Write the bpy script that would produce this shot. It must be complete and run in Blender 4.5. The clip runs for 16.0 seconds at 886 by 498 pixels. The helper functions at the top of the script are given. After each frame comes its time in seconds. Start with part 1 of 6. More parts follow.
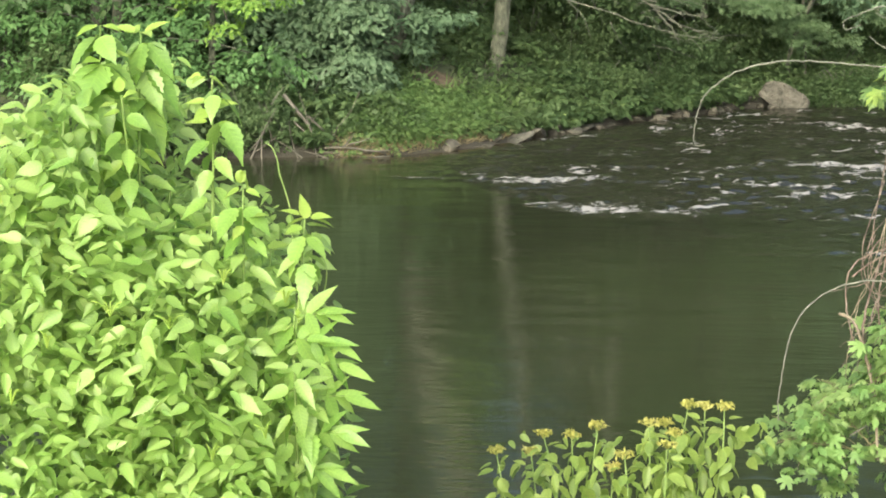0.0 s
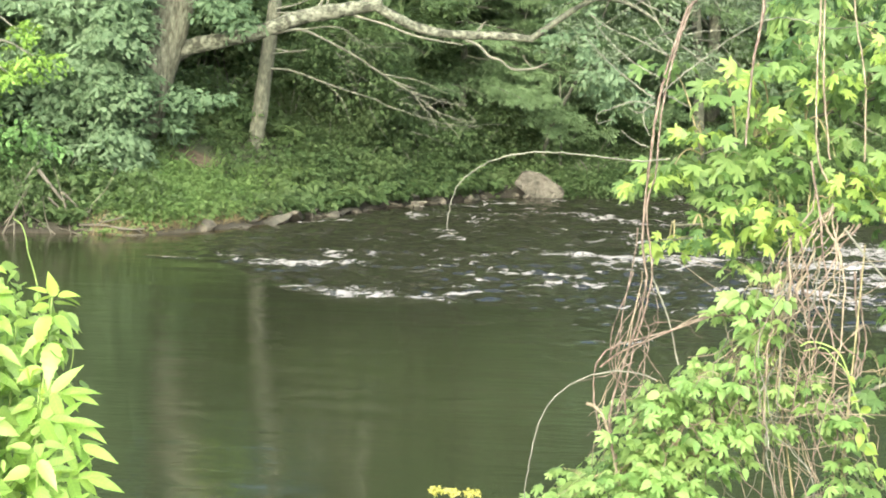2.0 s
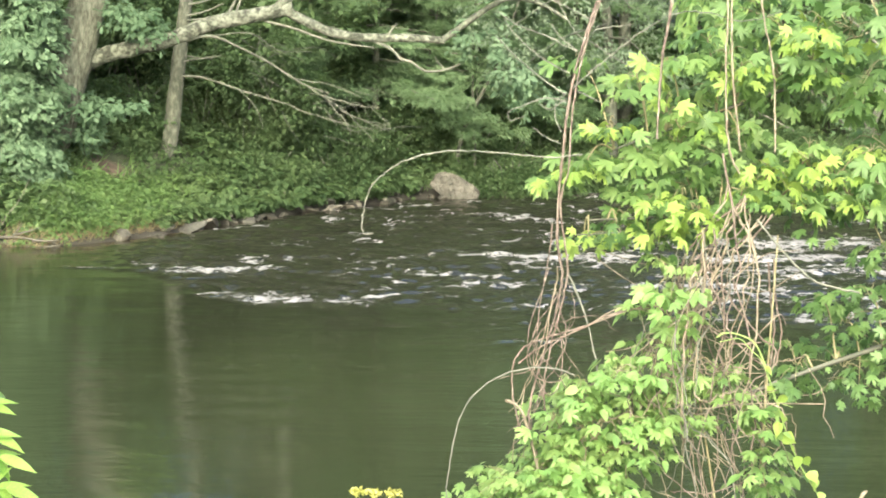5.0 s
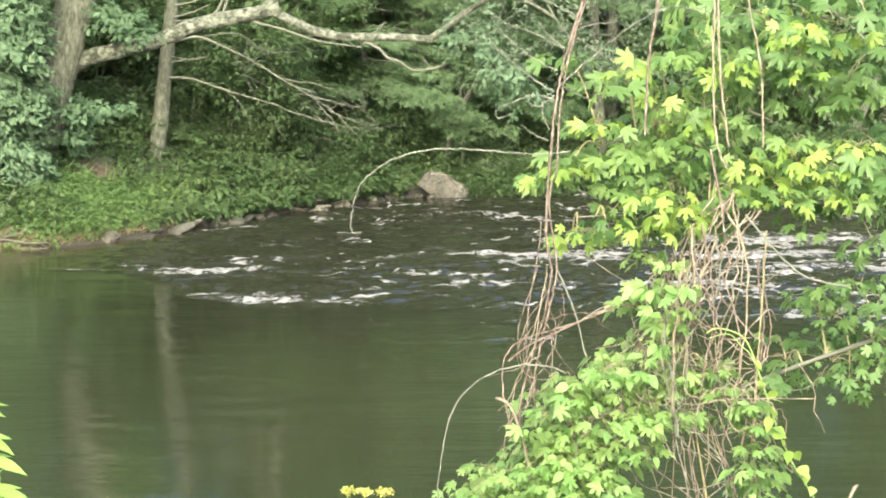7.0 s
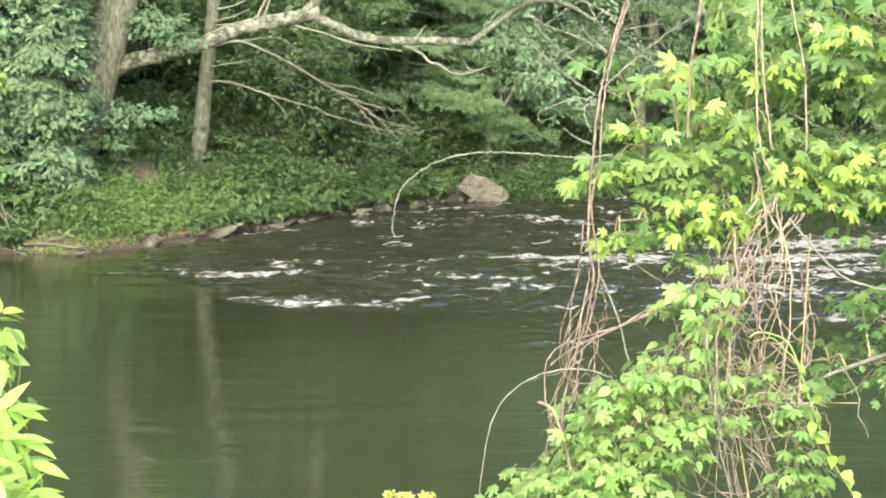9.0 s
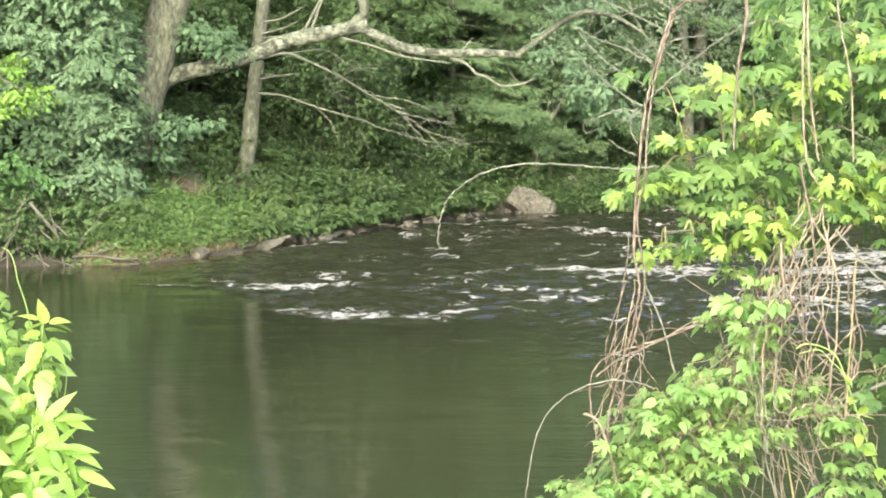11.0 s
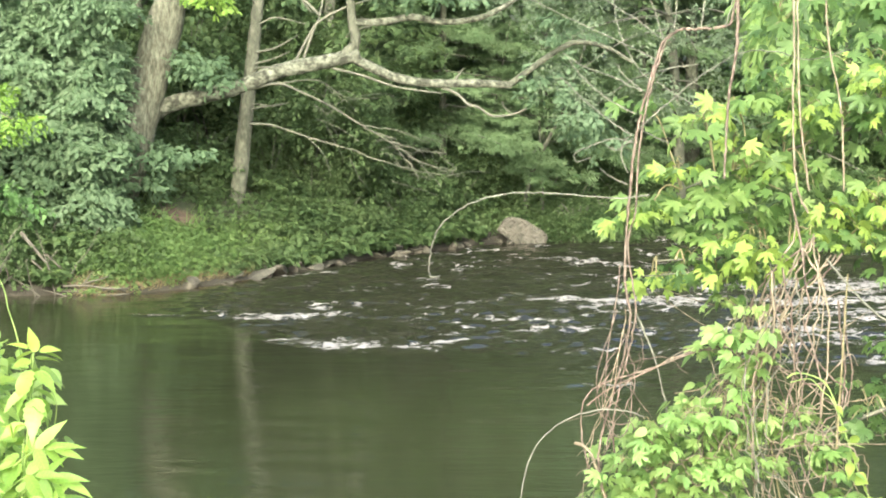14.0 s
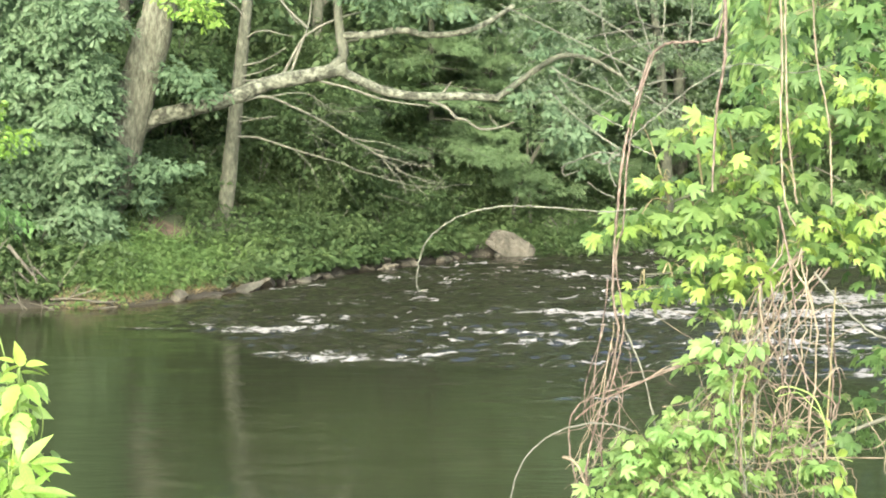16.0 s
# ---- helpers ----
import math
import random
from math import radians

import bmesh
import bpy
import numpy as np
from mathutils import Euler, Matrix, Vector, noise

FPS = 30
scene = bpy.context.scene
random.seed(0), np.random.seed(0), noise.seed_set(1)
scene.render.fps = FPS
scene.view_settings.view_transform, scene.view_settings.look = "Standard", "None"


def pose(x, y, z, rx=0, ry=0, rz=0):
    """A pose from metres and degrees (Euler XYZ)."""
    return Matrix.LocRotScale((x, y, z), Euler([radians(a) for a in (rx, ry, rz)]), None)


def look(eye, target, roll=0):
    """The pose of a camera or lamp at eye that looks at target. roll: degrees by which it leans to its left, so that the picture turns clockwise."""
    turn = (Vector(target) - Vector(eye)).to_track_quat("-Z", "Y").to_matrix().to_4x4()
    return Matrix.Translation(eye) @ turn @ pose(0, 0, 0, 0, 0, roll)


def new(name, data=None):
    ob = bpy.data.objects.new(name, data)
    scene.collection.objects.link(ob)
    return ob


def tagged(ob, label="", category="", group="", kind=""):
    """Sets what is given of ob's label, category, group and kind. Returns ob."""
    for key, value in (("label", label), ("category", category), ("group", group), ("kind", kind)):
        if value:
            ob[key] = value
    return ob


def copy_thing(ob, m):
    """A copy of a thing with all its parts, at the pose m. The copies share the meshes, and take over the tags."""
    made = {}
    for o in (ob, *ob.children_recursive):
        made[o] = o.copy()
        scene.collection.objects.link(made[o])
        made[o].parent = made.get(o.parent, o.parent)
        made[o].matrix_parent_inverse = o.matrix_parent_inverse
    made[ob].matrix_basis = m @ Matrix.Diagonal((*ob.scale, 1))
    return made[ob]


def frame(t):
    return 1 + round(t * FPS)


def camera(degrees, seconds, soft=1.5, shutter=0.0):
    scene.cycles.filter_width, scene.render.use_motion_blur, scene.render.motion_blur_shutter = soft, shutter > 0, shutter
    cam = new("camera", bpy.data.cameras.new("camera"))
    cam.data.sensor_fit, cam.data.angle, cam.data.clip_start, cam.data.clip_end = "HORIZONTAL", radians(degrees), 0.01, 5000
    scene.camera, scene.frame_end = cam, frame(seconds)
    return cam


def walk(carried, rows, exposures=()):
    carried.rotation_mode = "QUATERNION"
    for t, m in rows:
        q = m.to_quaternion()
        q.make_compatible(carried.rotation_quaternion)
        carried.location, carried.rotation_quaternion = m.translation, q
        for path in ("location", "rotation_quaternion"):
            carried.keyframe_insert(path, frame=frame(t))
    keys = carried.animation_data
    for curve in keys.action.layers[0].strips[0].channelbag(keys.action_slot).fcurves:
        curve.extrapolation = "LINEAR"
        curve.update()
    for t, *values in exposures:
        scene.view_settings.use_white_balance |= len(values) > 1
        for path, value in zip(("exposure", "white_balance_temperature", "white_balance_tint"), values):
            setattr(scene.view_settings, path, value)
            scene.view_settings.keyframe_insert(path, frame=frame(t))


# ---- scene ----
# ---- camera and walk ----
cam = camera(22.0, 16.0, soft=1.85)
ROWS = [
    (0.0, -0.0139, -0.0094, 4.8090, 81.165, 0.482, 8.467),
    (0.5, -0.0088, -0.0116, 4.8103, 81.686, -0.422, 6.750),
    (1.0, -0.0080, -0.0111, 4.8134, 81.896, -1.310, 4.443),
    (1.5, -0.0081, -0.0003, 4.8115, 82.779, -1.580, 3.432),
    (2.0, -0.0058, 0.0018, 4.8104, 83.321, -1.733, 2.575),
    (2.5, -0.0026, -0.0072, 4.8084, 83.679, -1.683, 1.958),
    (3.0, -0.0028, 0.0007, 4.8063, 83.950, -1.422, 1.411),
    (3.5, -0.0029, -0.0061, 4.8055, 84.097, -1.072, 1.038),
    (4.0, -0.0008, -0.0028, 4.8039, 83.705, -0.728, 0.716),
    (4.5, -0.0005, -0.0021, 4.8030, 83.457, -0.625, 0.467),
    (7.0, 0.0000, 0.0000, 4.8000, 83.409, 0.000, 0.000),
    (7.5, 0.0000, 0.0052, 4.7989, 83.343, 0.182, 0.008),
    (8.0, -0.0015, 0.0175, 4.7977, 82.970, 0.293, 0.040),
    (8.5, -0.0008, 0.0202, 4.7956, 83.154, 0.248, 0.438),
    (9.0, -0.0038, 0.0174, 4.7978, 83.502, 0.138, 1.011),
    (9.5, -0.0022, 0.0195, 4.7956, 83.584, 0.202, 1.551),
    (12.0, 0.0042, 0.0093, 4.7959, 84.047, 0.251, 2.250),
    (12.5, 0.0044, 0.0222, 4.7925, 84.202, 0.228, 2.225),
    (13.0, 0.0031, 0.0103, 4.7923, 84.477, 0.149, 2.104),
    (13.5, 0.0041, 0.0115, 4.7953, 84.546, 0.219, 2.099),
    (14.0, 0.0040, 0.0122, 4.7920, 84.571, 0.204, 1.991),
    (14.5, 0.0040, 0.0128, 4.7918, 84.593, 0.199, 1.926),
    (15.0, 0.0051, 0.0132, 4.7922, 84.761, 0.288, 1.822),
    (15.5, 0.0031, 0.0225, 4.7913, 84.810, 0.177, 1.753),
    (16.0, 0.0042, 0.0224, 4.7930, 84.894, 0.178, 1.687),
]
EXPOSURE = [(0.0, 1.7, 6050, 6), (0.5, 2.04, 6050, 6), (1.0, 2.13, 6050, 6), (2.0, 2.31, 6050, 6), (16.0, 2.31, 6050, 6)]
walk(cam, [(t, pose(x, y, z, rx, ry, rz)) for t, x, y, z, rx, ry, rz in ROWS], EXPOSURE)

# ---- light: bright, thinly overcast afternoon over an open river ----
SUN_ELEVATION, SUN_AZIMUTH = 27.0, 188.0
world = bpy.data.worlds.new("sky")
scene.world = world
world.use_nodes = True
wn = world.node_tree
sky = wn.nodes.new("ShaderNodeTexSky")
sky.sky_type = "NISHITA"
sky.sun_disc = False
sky.sun_elevation = radians(SUN_ELEVATION)
sky.sun_rotation = radians(SUN_AZIMUTH)
sky.dust_density = 9.0
sky.air_density = 0.65
sky.ozone_density = 0.4
wn.nodes["Background"].inputs["Strength"].default_value = 0.15
wn.links.new(sky.outputs[0], wn.nodes["Background"].inputs["Color"])
sun_data = bpy.data.lights.new("sun", "SUN")
sun_data.energy, sun_data.angle, sun_data.color = 1.0, radians(70), (1.0, 0.975, 0.92)
sun = new("sun", sun_data)
saz, sel = radians(SUN_AZIMUTH), radians(SUN_ELEVATION)
sun_dir = Vector((math.sin(saz) * math.cos(sel), math.cos(saz) * math.cos(sel), math.sin(sel)))
sun.matrix_world = look(sun_dir * 60, (0, 0, 0))

# ---- materials ----
def nodes_of(name):
    m = bpy.data.materials.new(name)
    m.use_nodes = True
    return m, m.node_tree.nodes, m.node_tree.links, m.node_tree.nodes["Principled BSDF"]


def ramp(ns, stops):
    r = ns.new("ShaderNodeValToRGB")
    els = r.color_ramp.elements
    while len(els) < len(stops):
        els.new(0.5)
    for e, (p, c) in zip(els, stops):
        e.position, e.color = p, (*c, 1)
    return r


def noise_tex(ns, ls, scale, detail=4, stretch=None, rough=0.6):
    co = ns.new("ShaderNodeTexCoord")
    n = ns.new("ShaderNodeTexNoise")
    n.inputs["Scale"].default_value, n.inputs["Detail"].default_value, n.inputs["Roughness"].default_value = scale, detail, rough
    if stretch:
        mp = ns.new("ShaderNodeMapping")
        mp.inputs["Scale"].default_value = stretch
        ls.new(co.outputs["Object"], mp.inputs[0])
        ls.new(mp.outputs[0], n.inputs["Vector"])
    else:
        ls.new(co.outputs["Object"], n.inputs["Vector"])
    return n


def bump(ns, ls, source, target, strength, distance=0.02):
    b = ns.new("ShaderNodeBump")
    b.inputs["Strength"].default_value, b.inputs["Distance"].default_value = strength, distance
    ls.new(source, b.inputs["Height"])
    ls.new(b.outputs[0], target.inputs["Normal"])


def leaf_mat(name, dark, mid, light, glow=0.35, rough=0.5, single=False, patch=0.6, veins=0.0):
    """Leaf: colour by leaf and by patch, part of the light shines through."""
    m, ns, ls, p = nodes_of(name)
    if single:
        src = ns.new("ShaderNodeObjectInfo").outputs["Random"]
    else:
        src = ns.new("ShaderNodeNewGeometry").outputs["Random Per Island"]
    n = noise_tex(ns, ls, patch, 3)
    mx = ns.new("ShaderNodeMath")
    mx.operation = "MULTIPLY_ADD"
    mx.inputs[1].default_value = 0.62
    ls.new(src, mx.inputs[0])
    nn = ns.new("ShaderNodeMath")
    nn.operation = "MULTIPLY_ADD"
    nn.inputs[1].default_value, nn.inputs[2].default_value = 1.3, -0.46 if single else -0.72
    ls.new(n.outputs["Fac"], nn.inputs[0])
    ob = ns.new("ShaderNodeMath")
    ob.operation = "MULTIPLY_ADD"
    ob.inputs[1].default_value = 0.0 if single else 0.5
    ls.new(ns.new("ShaderNodeObjectInfo").outputs["Random"], ob.inputs[0])
    ls.new(nn.outputs[0], ob.inputs[2])
    ls.new(ob.outputs[0], mx.inputs[2])
    r = ramp(ns, [(0.0, dark), (0.5, mid), (1.0, light)])
    ls.new(mx.outputs[0], r.inputs[0])
    tone = r.outputs[0]
    if veins:
        # midrib and slanting side veins, along the leaf's own length
        at = ns.new("ShaderNodeAttribute")
        at.attribute_name = "blade"
        xyz = ns.new("ShaderNodeSeparateXYZ")
        ls.new(at.outputs["Vector"], xyz.inputs[0])
        ax = ns.new("ShaderNodeMath")
        ax.operation = "ABSOLUTE"
        ls.new(xyz.outputs["X"], ax.inputs[0])
        sl = ns.new("ShaderNodeMath")
        sl.operation = "MULTIPLY_ADD"
        sl.inputs[1].default_value = -0.75
        ls.new(ax.outputs[0], sl.inputs[0])
        ls.new(xyz.outputs["Y"], sl.inputs[2])
        fr = ns.new("ShaderNodeMath")
        fr.operation = "PINGPONG"
        fr.inputs[1].default_value = 0.06
        ls.new(sl.outputs[0], fr.inputs[0])
        mr = ns.new("ShaderNodeMath")
        mr.operation = "MINIMUM"
        ls.new(fr.outputs[0], mr.inputs[0])
        ls.new(ax.outputs[0], mr.inputs[1])
        line = ramp(ns, [(0.0, (1, 1, 1)), (0.015, (0, 0, 0)), (1.0, (0, 0, 0))])
        ls.new(mr.outputs[0], line.inputs[0])
        light_vein = ns.new("ShaderNodeMix")
        light_vein.data_type, light_vein.blend_type = "RGBA", "SOFT_LIGHT"
        fac = ns.new("ShaderNodeMath")
        fac.operation = "MULTIPLY"
        fac.inputs[1].default_value = veins
        ls.new(line.outputs[0], fac.inputs[0])
        ls.new(fac.outputs[0], light_vein.inputs["Factor"])
        ls.new(r.outputs[0], light_vein.inputs["A"])
        light_vein.inputs["B"].default_value = (0.9, 0.95, 0.6, 1)
        tone = light_vein.outputs["Result"]
        bump(ns, ls, mr.outputs[0], p, 0.35, 0.02)
    ls.new(tone, p.inputs["Base Color"])
    p.inputs["Roughness"].default_value = rough
    p.inputs["Specular IOR Level"].default_value = 0.5 if veins else 0.22
    t = ns.new("ShaderNodeBsdfTranslucent")
    hs = ns.new("ShaderNodeHueSaturation")
    hs.inputs["Hue"].default_value, hs.inputs["Value"].default_value = 0.485, 1.25
    ls.new(tone, hs.inputs["Color"])
    ls.new(hs.outputs[0], t.inputs["Color"])
    mixs = ns.new("ShaderNodeMixShader")
    mixs.inputs[0].default_value = glow
    ls.new(p.outputs[0], mixs.inputs[1])
    ls.new(t.outputs[0], mixs.inputs[2])
    ls.new(mixs.outputs[0], ns["Material Output"].inputs["Surface"])
    return m


def rough_mat(name, stops, scale, detail=6, rough=0.9, relief=0.5, stretch=None, depth=0.02, fine=None):
    m, ns, ls, p = nodes_of(name)
    n = noise_tex(ns, ls, scale, detail, stretch)
    r = ramp(ns, stops)
    ls.new(n.outputs["Fac"], r.inputs[0])
    ls.new(r.outputs[0], p.inputs["Base Color"])
    p.inputs["Roughness"].default_value = rough
    p.inputs["Specular IOR Level"].default_value = 0.25
    f = noise_tex(ns, ls, fine or scale * 4, 5, stretch)
    bump(ns, ls, f.outputs["Fac"], p, relief, depth)
    return m


M_OAKLEAF = leaf_mat("oak leaf", (0.09, 0.15, 0.078), (0.138, 0.212, 0.115), (0.185, 0.266, 0.152), 0.56, 0.65)
M_FOREST = leaf_mat("woodland leaf", (0.092, 0.155, 0.07), (0.115, 0.185, 0.083), (0.14, 0.215, 0.098), 0.52, 0.6)
M_BRIGHT = leaf_mat("sunlit young leaf", (0.09, 0.17, 0.03), (0.16, 0.28, 0.05), (0.27, 0.40, 0.09), 0.4)
M_FARMAPLE = leaf_mat("far maple leaf", (0.075, 0.155, 0.052), (0.125, 0.235, 0.08), (0.19, 0.32, 0.118), 0.5, 0.6)
M_GREYLEAF = leaf_mat("grey leaf", (0.08, 0.118, 0.068), (0.122, 0.168, 0.1), (0.17, 0.222, 0.138), 0.5, 0.6)
M_PINE = leaf_mat("pine needles", (0.088, 0.146, 0.064), (0.113, 0.178, 0.08), (0.142, 0.21, 0.097), 0.45, 0.6)
M_UNDER = leaf_mat("undergrowth leaf", (0.05, 0.089, 0.033), (0.072, 0.117, 0.043), (0.103, 0.152, 0.06), 0.5, 0.6)
M_GRASS = leaf_mat("bank grass", (0.058, 0.108, 0.031), (0.09, 0.15, 0.044), (0.13, 0.195, 0.064), 0.48, 0.6)
M_BUSH = leaf_mat("bush leaf", (0.14, 0.265, 0.05), (0.225, 0.365, 0.082), (0.305, 0.435, 0.122), 0.5, 0.38, True, 1.5, 0.35)
M_BUSHIN = leaf_mat("inner bush leaf", (0.155, 0.27, 0.058), (0.225, 0.36, 0.088), (0.3, 0.43, 0.128), 0.54, 0.38, False, 1.5, 0.35)
M_BUSHTIP = leaf_mat("bush tip leaf", (0.2, 0.32, 0.058), (0.27, 0.395, 0.076), (0.35, 0.46, 0.112), 0.5, 0.4, True, 1.5, 0.35)
M_DOGLEAF = leaf_mat("dogwood leaf", (0.13, 0.205, 0.042), (0.215, 0.305, 0.066), (0.33, 0.42, 0.11), 0.5, 0.45, True, 2.0, 0.3)
M_FLOWER = leaf_mat("flower head", (0.26, 0.28, 0.06), (0.36, 0.36, 0.09), (0.45, 0.44, 0.15), 0.3, 0.6, False, 20.0)
M_MAPLE = leaf_mat("maple leaf", (0.07, 0.138, 0.037), (0.138, 0.23, 0.067), (0.222, 0.32, 0.102), 0.52, 0.5, True, 1.2, 0.4)
M_MAPLEIN = leaf_mat("inner maple leaf", (0.066, 0.132, 0.037), (0.13, 0.218, 0.067), (0.212, 0.31, 0.102), 0.52, 0.5, False, 1.2, 0.4)
M_MAPLEYOUNG = leaf_mat("young maple leaf", (0.16, 0.262, 0.05), (0.225, 0.33, 0.067), (0.3, 0.4, 0.1), 0.5, 0.5, True, 2.0, 0.4)
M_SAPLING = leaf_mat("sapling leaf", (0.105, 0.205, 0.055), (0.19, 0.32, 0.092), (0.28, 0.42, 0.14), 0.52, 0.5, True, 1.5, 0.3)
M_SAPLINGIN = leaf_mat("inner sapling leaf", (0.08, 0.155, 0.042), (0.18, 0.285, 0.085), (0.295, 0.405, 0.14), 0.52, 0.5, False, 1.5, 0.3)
M_BARK = rough_mat("oak bark", [(0.34, (0.058, 0.062, 0.042)), (0.5, (0.118, 0.125, 0.087)), (0.66, (0.19, 0.2, 0.145))], 15, 9, 0.95, 1.0, (1, 1, 0.35), 0.1, 22)
M_LICHEN = rough_mat("lichen-covered bark", [(0.40, (0.034, 0.037, 0.025)), (0.48, (0.076, 0.083, 0.058)), (0.56, (0.132, 0.143, 0.104)), (0.68, (0.185, 0.2, 0.147))], 8, 9, 0.95, 1.0, None, 0.06, 24)
M_GREYBARK = rough_mat("grey bark", [(0.34, (0.042, 0.047, 0.032)), (0.52, (0.08, 0.087, 0.06)), (0.7, (0.13, 0.14, 0.1))], 15, 9, 0.95, 0.9, (1, 1, 0.5), 0.06, 20)
M_TWIG = rough_mat("bare twig", [(0.3, (0.066, 0.07, 0.05)), (0.7, (0.125, 0.13, 0.098))], 9, 4, 0.9, 0.4)
M_VINE = rough_mat("reddish vine bark", [(0.34, (0.064, 0.051, 0.039)), (0.5, (0.13, 0.105, 0.082)), (0.66, (0.205, 0.175, 0.14))], 30, 8, 0.9, 0.9, None, 0.006)
M_DRYVINE = rough_mat("dry tan vine", [(0.3, (0.09, 0.077, 0.05)), (0.5, (0.172, 0.15, 0.104)), (0.7, (0.262, 0.234, 0.17))], 20, 7, 0.9, 0.8, None, 0.006)
M_PALEVINE = rough_mat("pale grey vine", [(0.3, (0.085, 0.09, 0.069)), (0.7, (0.158, 0.164, 0.13))], 22, 6, 0.9, 0.5, None, 0.003)
M_GREENSTEM = rough_mat("green stem", [(0.3, (0.12, 0.2, 0.05)), (0.7, (0.22, 0.3, 0.09))], 18, 4, 0.6, 0.2, None, 0.003)
M_WOODY = rough_mat("shrub stem", [(0.3, (0.13, 0.12, 0.06)), (0.7, (0.26, 0.24, 0.13))], 14, 4, 0.8, 0.3, None, 0.004)
M_BOULDER = rough_mat("tan boulder", [(0.3, (0.042, 0.041, 0.031)), (0.5, (0.088, 0.084, 0.064)), (0.75, (0.135, 0.13, 0.101))], 3.5, 10, 0.9, 1.0, None, 0.14, 11)
M_STONE = rough_mat("damp brown-grey stone", [(0.36, (0.025, 0.024, 0.017)), (0.5, (0.055, 0.052, 0.038)), (0.66, (0.105, 0.1, 0.075))], 5, 9, 0.7, 1.0, None, 0.06, 12)
M_DRYSTONE = rough_mat("dry grey-tan stone", [(0.36, (0.026, 0.026, 0.019)), (0.5, (0.053, 0.052, 0.039)), (0.66, (0.09, 0.088, 0.066))], 5, 9, 0.9, 1.0, None, 0.06, 12)
M_DRIFT = rough_mat("weathered driftwood", [(0.3, (0.042, 0.04, 0.03)), (0.7, (0.1, 0.095, 0.074))], 6, 6, 0.9, 0.5, (1, 1, 0.3), 0.02)

M_STRAW = leaf_mat("dry straw", (0.12, 0.1, 0.05), (0.18, 0.155, 0.08), (0.25, 0.22, 0.12), 0.3, 0.7)

EARTH = (-6.938, 45.600, 1.084)


def ground_mat():
    m, ns, ls, p = nodes_of("bank soil and litter")
    n = noise_tex(ns, ls, 0.9, 8)
    r = ramp(ns, [(0.3, (0.03, 0.042, 0.016)), (0.5, (0.042, 0.054, 0.021)), (0.68, (0.044, 0.05, 0.024)), (0.85, (0.054, 0.05, 0.03))])
    ls.new(n.outputs["Fac"], r.inputs[0])
    co = ns.new("ShaderNodeTexCoord")
    d = ns.new("ShaderNodeVectorMath")
    d.operation = "DISTANCE"
    d.inputs[1].default_value = EARTH
    ls.new(co.outputs["Object"], d.inputs[0])
    wob = noise_tex(ns, ls, 2.2, 4)
    ad = ns.new("ShaderNodeMath")
    ad.operation = "ADD"
    ls.new(d.outputs["Value"], ad.inputs[0])
    ls.new(wob.outputs["Fac"], ad.inputs[1])
    mask = ramp(ns, [(0.0, (1, 1, 1)), (0.56, (1, 1, 1)), (0.76, (0, 0, 0))])
    sc = ns.new("ShaderNodeMath")
    sc.operation = "MULTIPLY"
    sc.inputs[1].default_value = 0.62
    ls.new(ad.outputs[0], sc.inputs[0])
    ls.new(sc.outputs[0], mask.inputs[0])
    earth = ramp(ns, [(0.35, (0.05, 0.036, 0.023)), (0.65, (0.13, 0.092, 0.06))])
    ls.new(noise_tex(ns, ls, 5, 6).outputs["Fac"], earth.inputs[0])
    mx = ns.new("ShaderNodeMix")
    mx.data_type = "RGBA"
    ls.new(mask.outputs[0], mx.inputs["Factor"])
    ls.new(r.outputs[0], mx.inputs["A"])
    ls.new(earth.outputs[0], mx.inputs["B"])
    zz = ns.new("ShaderNodeSeparateXYZ")
    ls.new(co.outputs["Object"], zz.inputs[0])
    # wet mud near the waterline, darkened further as shade below overhanging plants
    wet_shade = ramp(ns, [(0.0, (1, 1, 1)), (0.12, (1, 1, 1)), (0.34, (0, 0, 0))])
    ls.new(zz.outputs["Z"], wet_shade.inputs[0])
    shaded_mud = ns.new("ShaderNodeMix")
    shaded_mud.data_type = "RGBA"
    ls.new(wet_shade.outputs[0], shaded_mud.inputs["Factor"])
    ls.new(mx.outputs["Result"], shaded_mud.inputs["A"])
    shaded_mud.inputs["B"].default_value = (0.024, 0.022, 0.013, 1)
    ls.new(shaded_mud.outputs["Result"], p.inputs["Base Color"])
    p.inputs["Roughness"].default_value = 0.95
    bump(ns, ls, noise_tex(ns, ls, 6, 6).outputs["Fac"], p, 0.8, 0.08)
    return m


